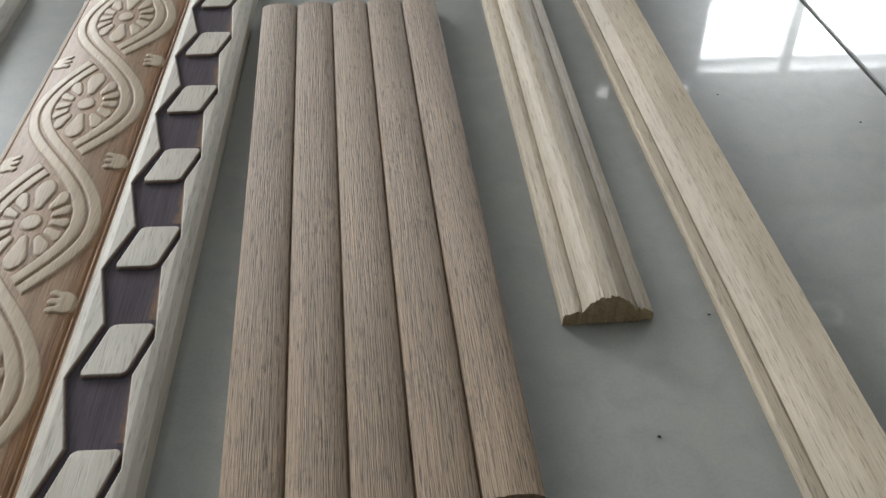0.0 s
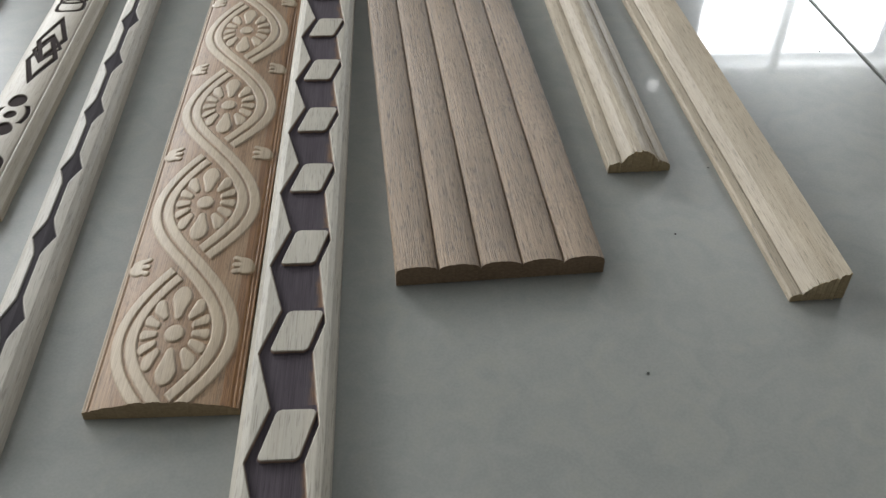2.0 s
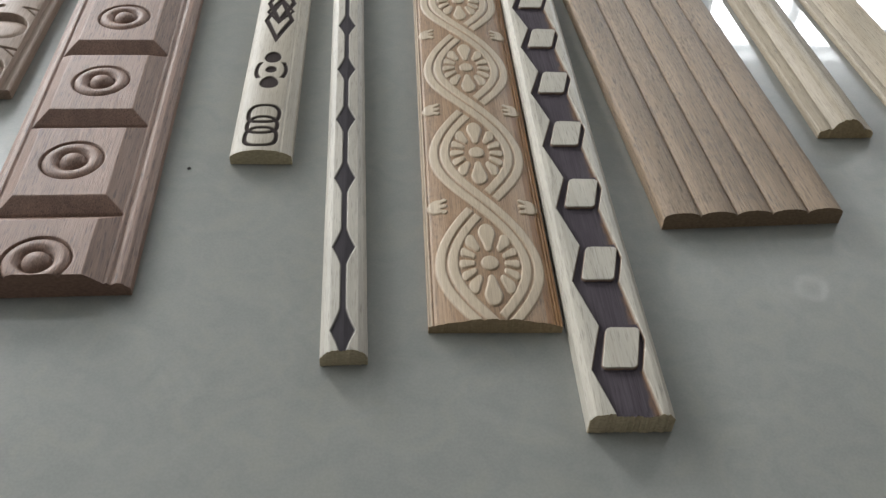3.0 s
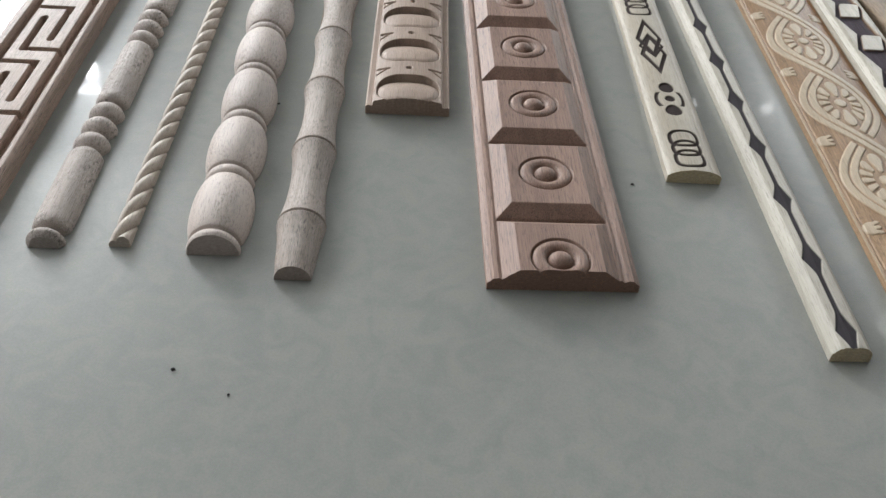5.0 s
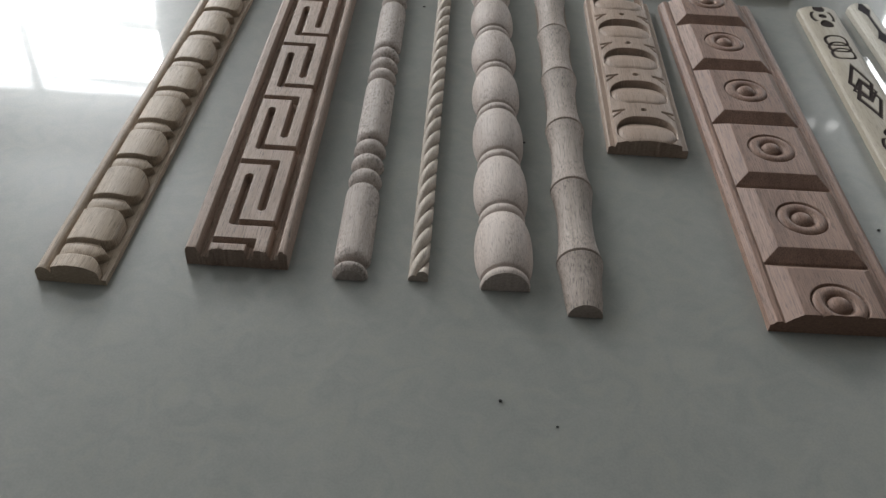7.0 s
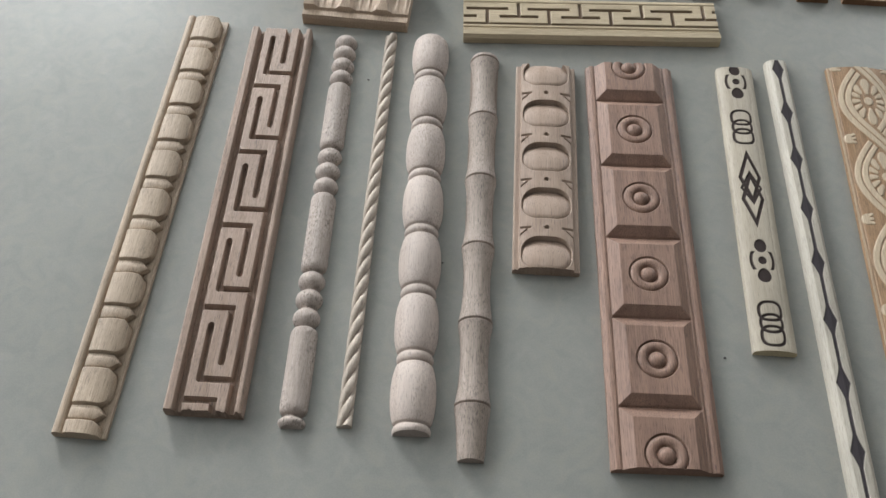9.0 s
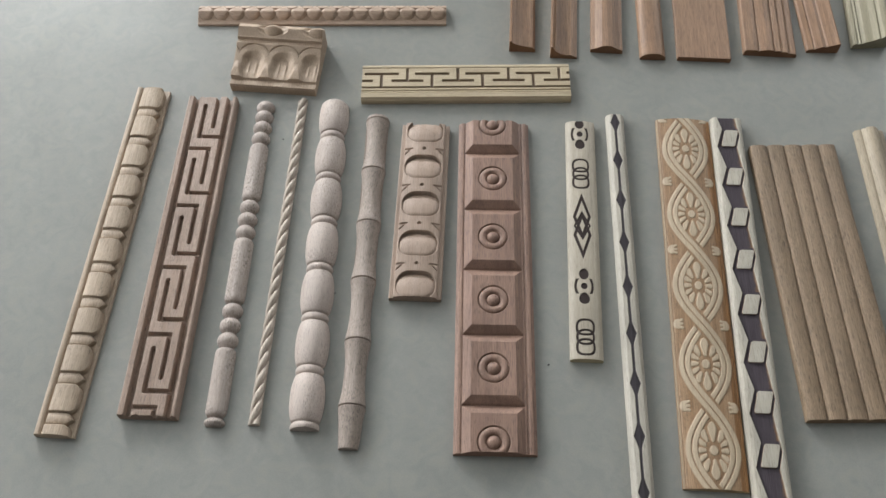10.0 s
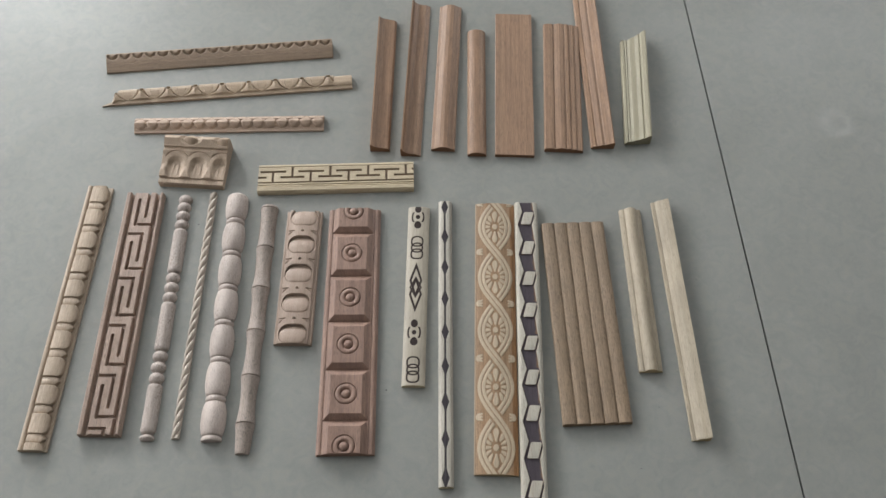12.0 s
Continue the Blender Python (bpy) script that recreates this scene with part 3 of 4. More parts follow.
def oval_moulding():
    thing, L = lie("oval_sample", (-0.0785, -0.1265), (-0.0795, 0.0872), "tan domed moulding carved with ovals, notches and dots", "wood sample", ROW)
    W, P, first = 0.0520, 0.0472, 0.0130

    def shape(U, V):
        k = np.round((V - first) / P)
        dv = V - first - k * P
        qx, qy = np.abs(U) - 0.0194 + 0.0125, np.abs(dv) - 0.0146 + 0.0125
        oval = np.hypot(np.maximum(qx, 0), np.maximum(qy, 0)) + np.minimum(np.maximum(qx, qy), 0) - 0.0125
        dm = (V - first) % P - P / 2
        dot = np.hypot(U, dm) - 0.0017
        notch = np.maximum(np.abs(np.abs(U) - 0.0165) - 0.0042, np.abs(dm) - 0.0008)
        tri = np.maximum(np.abs(np.abs(U) - 0.0178) - 0.0030, np.abs(dm + 0.0040 + 0.9 * (np.abs(U) - 0.0178)) - 0.0006)
        return k, dv, oval, dot, np.minimum(notch, tri)

    def height(U, V):
        k, dv, oval, dot, notch = shape(U, V)
        base = 0.0042 + 0.0082 * np.sqrt(np.clip(1 - (U / 0.0262) ** 2, 0, 1))
        z = np.where(np.abs(U) > 0.0215, np.minimum(base, 0.0062), base)
        depth = np.clip((dv + 0.006) / 0.0188, 0, 1)
        pillow = base - 0.0044 * depth ** 1.8 - 0.0012 * np.clip(1 + oval / 0.004, 0, 1) ** 2
        z = np.where(oval < 0, pillow, z)
        z = z - 0.0009 * sstep(np.abs(oval) - 0.0002, 0.0009)
        z = z - 0.0028 * sstep(dot, 0.0006) - 0.0016 * sstep(notch, 0.0008)
        return z

    def ids(U, V):
        k, dv, oval, dot, notch = shape(U, V)
        n = np.floor((V - first) / P).astype(int)
        return np.where(oval < 0, 1 + k, np.where(dot < 0.0003, 30 + n, 0))

    names = {0: "board"}
    names.update({1 + k: "oval" for k in range(-1, 9)})
    names.update({30 + k: "dot" for k in range(-2, 9)})
    heights(thing, W, L, height, woods("warm_tan_wood", (0.40, 0.30, 0.235), (0.345, 0.25, 0.19), 17, pores=0.35, grain=0.5), 0.00045, ids, names, seed=15, rag=0.0006)


def rosette_moulding():
    thing, L = lie("rosette_block_sample", (0.004, -0.2795), (-0.0055, 0.0915), "wide reddish moulding of raised blocks with turned rosettes", "wood sample", ROW)
    W, P, edge = 0.0762, 0.0713, 0.0457
    ring_c = 0.0348

    def local(V):
        k = np.floor((V - edge) / P)
        return k, V - edge - k * P

    def height(U, V):
        k, d = local(V)
        rim_u, U = np.abs(U), U + 0.0014
        a = np.abs(U)
        rim = np.interp(rim_u, [0, 0.0290, 0.0298, 0.0322, 0.0352, 0.0359, 0.0381], [0.0078, 0.0078, 0.0064, 0.0076, 0.0072, 0.0060, 0.0046])
        slope_u = np.clip((0.0290 - a) / 0.0078, 0, 1)
        front = np.clip((d - 0.0010) / 0.0066, 0, 1)
        back = np.clip((P - 0.0012 - d) / 0.0085, 0, 1)
        t = np.minimum(slope_u, np.minimum(front, back))
        z = np.where(a < 0.0290, 0.0072 + 0.0062 * t, rim)
        z = z - 0.0016 * sstep(np.minimum(d, P - d) - 0.0006, 0.0010) * (a < 0.0290)
        r = np.hypot(U, d - ring_c)
        dish = -0.0022 * sstep(r - 0.0148, 0.0008) - 0.0010 * sstep(np.abs(r - 0.0148) - 0.0003, 0.0008)
        torus = 0.0028 * np.sqrt(np.clip(1 - ((r - 0.0108) / 0.0038) ** 2, 0, 1))
        boss = 0.0044 * np.sqrt(np.clip(1 - (r / 0.0062) ** 2, 0, 1))
        return z + np.where(r < 0.0165, dish + np.maximum(torus, boss), 0)

    def ids(U, V):
        k, d = local(V)
        U = U + 0.0014
        r = np.hypot(U, d - ring_c)
        out = np.where(np.abs(U) < 0.0285, 1 + k + 1, 0)
        out = np.where(r < 0.0149, 20 + k + 1, out)
        return np.where(r < 0.0066, 40 + k + 1, out)

    names = {0: "board"}
    names.update({1 + k: "block" for k in range(9)})
    names.update({20 + k: "rosette_ring" for k in range(9)})
    names.update({40 + k: "boss" for k in range(9)})
    heights(thing, W, L, height, woods("reddish_wood", (0.318, 0.199, 0.148), (0.248, 0.150, 0.110), 18, pores=0.55, stripes=0.8), 0.0005, ids, names, seed=17, under={40 + k: 20 + k for k in range(9)})


def emblem_moulding():
    thing, L = lie("engraved_half_round_sample", (0.089, -0.1845), (0.0895, 0.0975), "cream half-round moulding with dark burnt emblems", "wood sample", ROW)
    W = 0.0315

    def ring(U, V, c, a, b, sw, p=2.0):
        q = (np.abs(U / a) ** p + np.abs((V - c) / b) ** p) ** (1 / p)
        return np.abs(q - 1) * min(a, b) - sw

    def disc(U, V, c, a, b):
        return (np.hypot(U / a, (V - c) / b) - 1) * min(a, b)

    def rhomb(U, V, c, a, b):
        return (np.abs(U) / a + np.abs(V - c) / b - 1) * min(a, b) * 0.9

    def links(U, V, c):
        d = ring(U, V, c - 0.0073, 0.0062, 0.0055, 0.0005, 2.8)
        d = np.minimum(d, ring(U, V, c + 0.0073, 0.0062, 0.0055, 0.0005, 2.8))
        return np.minimum(d, ring(U, V, c, 0.0060, 0.0052, 0.0005, 2.4))

    def beetle(U, V, c):
        pear = 0.0037 - 0.10 * np.clip(V - c + 0.0095, -0.006, 0.006)
        d = np.minimum(disc(U * 0.0037 / pear, V, c - 0.0095, 0.0037, 0.0041), disc(U, V, c + 0.0095, 0.0034, 0.0040))
        d = np.minimum(d, disc(U, V, c, 0.0022, 0.0022))
        arc = np.maximum(ring(U, V, c, 0.0064, 0.0092, 0.0006), np.abs(V - c) - 0.0056)
        return np.minimum(d, arc)

    def diamond(U, V, c):
        return np.minimum(np.minimum(np.abs(rhomb(U, V, c + 0.0090, 0.0064, 0.0195)), np.abs(rhomb(U, V, c - 0.0090, 0.0064, 0.0195))) - 0.0009, np.abs(rhomb(U, V, c, 0.0064, 0.0125)) - 0.0006)

    EMBLEMS = [(links, 0.0225, 1.3, 1.42), (beetle, 0.0775, 1.3, 1.42), (diamond, 0.1475, 1.2, 1.22), (links, 0.2120, 1.3, 1.42), (beetle, 0.2640, 1.3, 1.42)]

    def lines(U, V):
        d = np.full(U.shape, 1.0)
        for fn, c, su, sv in EMBLEMS:
            d = np.minimum(d, -0.00022 + 1.25 * fn((U + 0.0010) / su, c + (V - c) / sv, c))
        return d

    def height(U, V):
        base = 0.0030 + 0.0062 * np.sqrt(np.clip(1 - (U / 0.0163) ** 2, 0, 1))
        base = base - 0.0004 * sstep(np.abs(U - 0.0098) - 0.0003, 0.0012)
        return base - 0.0008 * sstep(lines(U, V), 0.0005)

    def ids(U, V):
        n = np.searchsorted(np.array([0.045, 0.11, 0.186, 0.237]), V)
        return np.where(lines(U, V) < 0.0002, 1 + n, 0)

    names = {0: "body", 1: "chain_emblem", 2: "beetle_emblem", 3: "diamond_emblem", 4: "chain_emblem", 5: "beetle_emblem"}
    mats = woods("cream_wood", (0.43, 0.38, 0.305), (0.39, 0.34, 0.265), 19, end=(0.52, 0.44, 0.29), bump=0.12, grain=0.32, tint=(0.048, 0.037, 0.035), burnt=True, pores=0.25)
    heights(thing, W, L, height, mats, 0.00027, ids, names, lambda U, V: soft(lines(U, V) - 0.0001, 0.0005), seed=19, rag=0.0002)


def inlay_moulding():
    thing, L = lie("dark_diamond_sample", (0.1348, -0.3195), (0.128, 0.1085), "narrow cream moulding with a dark diamond chain groove", "wood sample", ROW)
    W, P, first = 0.0195, 0.0507, 0.0112

    def dark(U, V):
        d = np.abs((V - first + P / 2) % P - P / 2)
        hw = 0.0013 + 0.0039 * np.clip(1 - d / 0.0125, 0, 1) ** 1.25
        return (np.abs(U + 0.0004) - hw) * 0.9

    def height(U, V):
        base = np.interp(np.abs(U), [0, 0.006, 0.0085, 0.0098], [0.0098, 0.0090, 0.0070, 0.0045])
        return base - 0.0007 * sstep(dark(U, V), 0.0006)

    def ids(U, V):
        d = np.abs((V - first + P / 2) % P - P / 2)
        k = np.round((V - first) / P).astype(int)
        k2 = np.floor((V - first) / P).astype(int)
        return np.where(dark(U, V) < 0, np.where(d < 0.0115, 2 + k, 30 + k2), 0)

    names = {0: "body"}
    names.update({2 + k: "dark_diamond" for k in range(-1, 12)})
    names.update({30 + k: "dark_neck" for k in range(-2, 12)})
    mats = woods("whitish_wood", (0.45, 0.415, 0.35), (0.415, 0.375, 0.31), 20, end=(0.55, 0.46, 0.31), bump=0.12, grain=0.28, tint=(0.052, 0.046, 0.050), burnt=True, pores=0.3, mottle=0.9)
    heights(thing, W, L, height, mats, 0.0003, ids, names, lambda U, V: soft(dark(U, V), 0.0006), seed=21, rag=0.0007)


def flower_moulding():
    thing, L = lie("carved_flower_sample", (0.1988, -0.3025), (0.2022, 0.106), "tan domed moulding with pale carved flowers and scrolls", "wood sample", ROW)
    W, P, first, A = 0.0575, 0.0832, 0.0345, 0.0194

    def strands(U, V):
        ph = math.pi * (V - first) / P
        best = np.full(U.shape, 1.0)
        info = []
        for sgn in (1, -1):
            c = sgn * A * np.cos(ph)
            slope = -sgn * A * math.pi / P * np.sin(ph)
            info.append((c, slope, 1 / np.sqrt(1 + slope ** 2)))
        for (c, slope, run), (c2, s2, run2) in ((info[0], info[1]), (info[1], info[0])):
            over = np.abs(U - c2) * run2 - 0.0078
            for off in (-0.0031, 0.0031):
                d = np.abs(U - c - off / run * 0.92) * run - 0.0022
                best = np.minimum(best, np.where(slope > 0, np.maximum(d, -over), d))
        return best

    def petals(U, V):
        k = np.round((V - first) / P)
        dv = V - first - k * P
        X, Y = np.abs(U) / 0.0143, dv / 0.0268
        d = np.hypot(X / 1.25, Y / 0.8) - 0.21
        for ang, r0, r1, inner, outer in ((0, 0.29, 0.99, 0.12, 0.27), (45, 0.44, 0.94, 0.09, 0.165), (70, 0.47, 0.95, 0.065, 0.105), (90, 0.47, 0.96, 0.06, 0.10), (110, 0.47, 0.95, 0.065, 0.105), (135, 0.44, 0.94, 0.09, 0.165), (180, 0.29, 0.99, 0.12, 0.27)):
            a = radians(ang)
            along, across = X * math.sin(a) + Y * math.cos(a), X * math.cos(a) - Y * math.sin(a)
            if ang in (0, 180):
                across = X
            tt = np.clip((along - r0 - inner) / (r1 - r0 - inner - outer), 0, 1)
            w = inner + (outer - inner) * tt
            e = np.hypot(along - (r0 + inner + (r1 - r0 - inner - outer) * tt), across) - w
            d = np.minimum(d, e)
        d = d * 0.0150
        return k, d

    def buds(U, V):
        k = np.floor((V - first) / P)
        dm = V - first - (k + 0.5) * P
        x = np.abs(U) - 0.0222
        d = np.maximum(np.hypot(x, dm / 1.15) - 0.0045, -0.0016 - x)
        for dy in (0.0, 0.0038, -0.0038):
            run = np.clip((x + 0.0005) / -0.0028, 0, 1)
            d = np.minimum(d, np.hypot(x + 0.0005 + 0.0028 * run, dm - dy * (0.75 + 0.35 * run)) - 0.0015)
        return k, d

    def relief(U, V):
        s = strands(U, V)
        k, p = petals(U, V)
        kb, b = buds(U, V)
        s = np.where(np.abs(U) > 0.0256, np.maximum(s, (np.abs(U) - 0.0256)), s)
        return s, k, p, kb, b

    def height(U, V):
        s, k, p, kb, b = relief(U, V)
        a = np.abs(U)
        base = 0.0040 + 0.0044 * (1 - (U / (W / 2)) ** 2)
        base = base - 0.0007 * sstep(np.abs(a - 0.0262) - 0.0003, 0.0010) - 0.0005 * sstep(np.abs(a - 0.0277) - 0.0002, 0.0008)
        d = np.minimum(s, np.minimum(p, b))
        up = 0.0005 * sstep(d, 0.0004)
        return base + up + 0.0001 * np.clip(-d / 0.0012, 0, 1) - 0.0002 * sstep(np.abs(d - 0.0004) - 0.0001, 0.0006)

    def ids(U, V):
        s, k, p, kb, b = relief(U, V)
        out = np.where(b < 0, 40 + 2 * (kb + 2) + (U > 0), 0)
        out = np.where(s < 0, 20 + np.floor((V - first) / P + 0.5) + 1, out)
        out = np.where((U > 0.0218) & (out == 0), 90, out)
        return np.where(p < 0, 2 + k, out)

    def tint(U, V):
        s, k, p, kb, b = relief(U, V)
        return np.maximum(soft(np.minimum(s, np.minimum(p, b)) - 0.0001, 0.0007), 0.9 * soft(W / 2 - 0.0012 - U * -1, 0.0012))

    names = {0: "board"}
    names.update({2 + k: "flower" for k in range(-1, 8)})
    names.update({20 + k: "scroll_band" for k in range(-1, 9)})
    names.update({40 + k: "leaf_bud" for k in range(-2, 20)})
    names[90] = ("stained_rail", "orange-brown stained rail along the edge")
    stain = wood("orange_stain", (0.36, 0.185, 0.07), (0.18, 0.08, 0.028), pores=0.45, stripes=1.3, seed=26, tint=(0.46, 0.365, 0.255))
    mats = woods("stained_tan_wood", (0.365, 0.235, 0.135), (0.265, 0.155, 0.078), 21, end=(0.40, 0.30, 0.18), bump=0.18, tint_grain=0.45, tint=(0.46, 0.365, 0.255), pores=0.4, stripes=0.9, fuzz=0.35)
    heights(thing, W, L, height, mats, 0.00034, ids, names, tint, seed=23, rag=0.0004, coats={90: stain})


def zigzag_moulding():
    thing, L = lie("zigzag_sample", (0.246, -0.355), (0.2485, 0.1065), "cream flat moulding with dark zigzag recess and pale lozenges", "wood sample", ROW)
    W, P, first = 0.0335, 0.0500, 0.0335

    def parts(U, V):
        x = U + W / 2
        k = np.floor((V - first + 0.0112) / P)
        c = first + k * P
        d = V - c
        lo, hi, up = 0.0042, 0.0112, 0.0118
        left = np.interp(d, [-0.0112, up, P - 0.0112], [lo, hi, lo])
        right = np.interp(d, [-0.0112, 0.0040, P - 0.0112], [0.0247, 0.0288, 0.0247])
        rec = np.maximum(left - x, x - right) * 0.85
        sh = 0.0056 * (d + 0.0110) / 0.022
        qx = np.abs(x - (0.0154 + sh)) - 0.0074 + 0.0024
        qy = np.abs(d) - 0.0110 + 0.0024
        loz = np.hypot(np.maximum(qx, 0), np.maximum(qy, 0)) + np.minimum(np.maximum(qx, qy), 0) - 0.0024
        return k, rec, loz

    def height(U, V):
        k, rec, loz = parts(U, V)
        z = np.interp(np.abs(U), [0, 0.0120, 0.0145, 0.01675], [0.0118, 0.0116, 0.0108, 0.0078])
        return z - 0.0017 * sstep(np.maximum(rec, -loz), 0.0005)

    def ids(U, V):
        k, rec, loz = parts(U, V)
        return np.where(loz < 0.0002, 2 + k, np.where(rec < 0, 30 + k, 0))

    names = {0: "board"}
    names.update({2 + k: "lozenge" for k in range(-1, 12)})
    names.update({30 + k: ("dark_recess", "dark burnt recess") for k in range(-2, 12)})
    mats = woods("pale_cream_wood", (0.465, 0.43, 0.36), (0.425, 0.385, 0.315), 22, end=(0.58, 0.48, 0.32), bump=0.12, grain=0.28, tint=(0.080, 0.067, 0.076), burnt=True, pores=0.35, tint_grain=0.7, worn=(0.19, 0.115, 0.07), mottle=0.9)

    def tint(U, V):
        k, rec, loz = parts(U, V)
        x = U + W / 2
        rim = np.clip((x - 0.0205) / 0.0065, 0, 1) * (loz > 0.0030)
        return soft(np.maximum(rec, -loz), 0.0005) * (1 - 0.5 * rim)

    heights(thing, W, L, height, mats, 0.00033, ids, names, tint, seed=25, rag=0.0008)


def reeded_moulding():
    thing, L = lie("reeded_sample", (0.3327, -0.2335), (0.3165, 0.0735), "wide brown walnut moulding of five rounded reeds", "wood sample", ROW)
    W = 0.0915
    w = W / 5

    def height(U, V):
        d = (U + W / 2) % w - w / 2
        return 0.0070 + 0.0034 * np.sqrt(np.clip(1 - (d / (w / 2 + 0.0002)) ** 2, 0, 1)) - 0.0014 * sstep(w / 2 - np.abs(d) - 0.0002, 0.0008)

    names = {0: "reed"}
    names.update({k: "reed" for k in range(1, 6)})
    heights(thing, W, L, height, woods("brown_walnut", (0.295, 0.208, 0.134), (0.25, 0.174, 0.108), 23, pores=0.6, bump=0.7, rough=0.55, grain=0.8, fuzz=0.4), 0.0004, lambda U, V: np.clip(np.floor((U + W / 2) / w), 0, 4), names, None, 0.0035, 0.0003, 27)


barrel_moulding()
key_moulding()
spindle_moulding()
rope_moulding()
bead_moulding()
bamboo_moulding()
oval_moulding()
rosette_moulding()
emblem_moulding()
inlay_moulding()
flower_moulding()
zigzag_moulding()
reeded_moulding()
YELLOW = woods("pale_yellow_wood", (0.41, 0.345, 0.255), (0.36, 0.295, 0.21), 24, end=(0.50, 0.39, 0.235), bump=0.2, pores=0.4, grain=0.42, stripes=0.7, mottle=1.0)
plain("crown_bead_sample", (0.4105, -0.158), (0.404, 0.0995), 0.032, [(-0.016, 0.0025), (-0.0155, 0.0045), (-0.0115, 0.0062), (-0.0095, 0.0064), (-0.009, 0.0060), (-0.0085, 0.0074), (-0.0068, 0.0096), (-0.0048, 0.0114), (-0.0025, 0.0126), (0, 0.0130), (0.0025, 0.0126), (0.0048, 0.0114), (0.0068, 0.0096), (0.0085, 0.0074), (0.009, 0.0062), (0.0095, 0.0067), (0.0125, 0.0058), (0.0155, 0.0040), (0.016, 0.0025)], YELLOW, "pale yellow wooden moulding with a raised centre bead", rag=0.0012, seed=31, bands=((-0.009, "fillet"), (0.009, "bead"), (1, "fillet")))
plain("cove_edge_sample", (0.4666, -0.2525), (0.4493, 0.1145), 0.0242, [(-0.0121, 0.0020), (-0.0115, 0.0036), (-0.0075, 0.0042), (-0.0070, 0.0037), (-0.0062, 0.0047), (-0.002, 0.0085), (0.003, 0.0112), (0.0075, 0.0128), (0.0100, 0.0138), (0.0121, 0.0145)], YELLOW, "pale yellow wooden edge moulding, thicker at one side", rag=0.001, seed=33, bands=((-0.0068, "fillet"), (0.008, "cove"), (1, "lip")))

# ---- samples, back row ----
RED = woods("red_tan_wood", (0.315, 0.187, 0.109), (0.228, 0.127, 0.070), 41, end=(0.22, 0.12, 0.07), pores=0.4)
RED2 = woods("red_tan_wood_striped", (0.325, 0.197, 0.119), (0.24, 0.138, 0.080), 42, end=(0.22, 0.12, 0.07), pores=0.4, stripes=1.6)
plain("quarter_sample", (0.0255, 0.204), (0.0265, 0.472), 0.030, [(-0.015, 0.0170), (-0.0125, 0.0170), (-0.012, 0.0150), (-0.008, 0.0125), (0.000, 0.0100), (0.008, 0.0085), (0.012, 0.0075), (0.015, 0.0040)], RED, "red-tan wooden moulding with a tall stepped edge", seed=41, bands=((-0.012, "lip"), (0.012, "cove"), (1, "fillet")))
plain("cove_sample", (0.0735, 0.1955), (0.0825, 0.510), 0.031, [(-0.0155, 0.0180), (-0.0135, 0.0178), (-0.0105, 0.0120), (-0.004, 0.0075), (0.004, 0.0058), (0.008, 0.0062), (0.0105, 0.0048), (0.0155, 0.0022)], RED, "red-tan wooden cove moulding with one tall edge", seed=43, bands=((-0.0135, "lip"), (0.006, "cove"), (1, "fillet")))
plain("astragal_sample", (0.1235, 0.2055), (0.133, 0.506), 0.037, [(-0.0185, 0.0030), (-0.0180, 0.0055), (-0.0135, 0.0068), (-0.0125, 0.0075), (-0.006, 0.0112), (0, 0.0122), (0.006, 0.0112), (0.0125, 0.0075), (0.0135, 0.0068), (0.0180, 0.0055), (0.0185, 0.0030)], RED, "red-tan wooden moulding with a rounded middle", seed=45, bands=((-0.013, "fillet"), (0.013, "bead"), (1, "fillet")))
plain("half_round_sample", (0.1765, 0.197), (0.1765, 0.4515), 0.0295, [(-0.01475, 0.0020)] + [(0.0145 * math.sin(a * 0.1571), 0.002 + 0.0085 * math.cos(a * 0.1571)) for a in range(-9, 10)] + [(0.01475, 0.0020)], RED, "red-tan wooden half-round moulding", seed=47)
plain("flat_board_sample", (0.235, 0.1965), (0.240, 0.491), 0.061, [(-0.0305, 0.0060), (-0.030, 0.0066), (0.030, 0.0066), (0.0305, 0.0060)], RED2, "flat red-tan board with fine straight grain", "wood sample", seed=49)
plain("stepped_sample", (0.3115, 0.207), (0.320, 0.4665), 0.060, [(-0.030, 0.0060), (-0.0285, 0.0088), (-0.0195, 0.0096), (-0.0145, 0.0090), (-0.0138, 0.0068), (-0.0125, 0.0090), (-0.004, 0.0110), (0.002, 0.0105), (0.0045, 0.0085), (0.0055, 0.0100), (0.0105, 0.0100), (0.0115, 0.0078), (0.0135, 0.0086), (0.0195, 0.0082), (0.0205, 0.0062), (0.0225, 0.0070), (0.0285, 0.0062), (0.030, 0.0040)], RED2, "wide red-tan moulding with stepped grooves", seed=51, bands=((-0.0138, "bead"), (0.0045, "cove"), (0.0115, "fillet"), (0.0205, "fillet"), (1, "fillet")))
plain("lipped_sample", (0.3725, 0.215), (0.362, 0.540), 0.036, [(-0.018, 0.0030), (-0.0165, 0.0052), (-0.0105, 0.0064), (-0.0095, 0.0052), (-0.008, 0.0072), (-0.001, 0.0100), (0.003, 0.0092), (0.0045, 0.0105), (0.012, 0.0130), (0.0165, 0.0150), (0.018, 0.0140)], RED, "red-tan wooden moulding with a raised lip", seed=53, bands=((-0.0095, "fillet"), (0.0035, "cove"), (1, "lip")))
GREENISH = woods("pale_greenish_wood", (0.33, 0.295, 0.205), (0.275, 0.242, 0.16), 44, grain=0.5, pores=0.3)
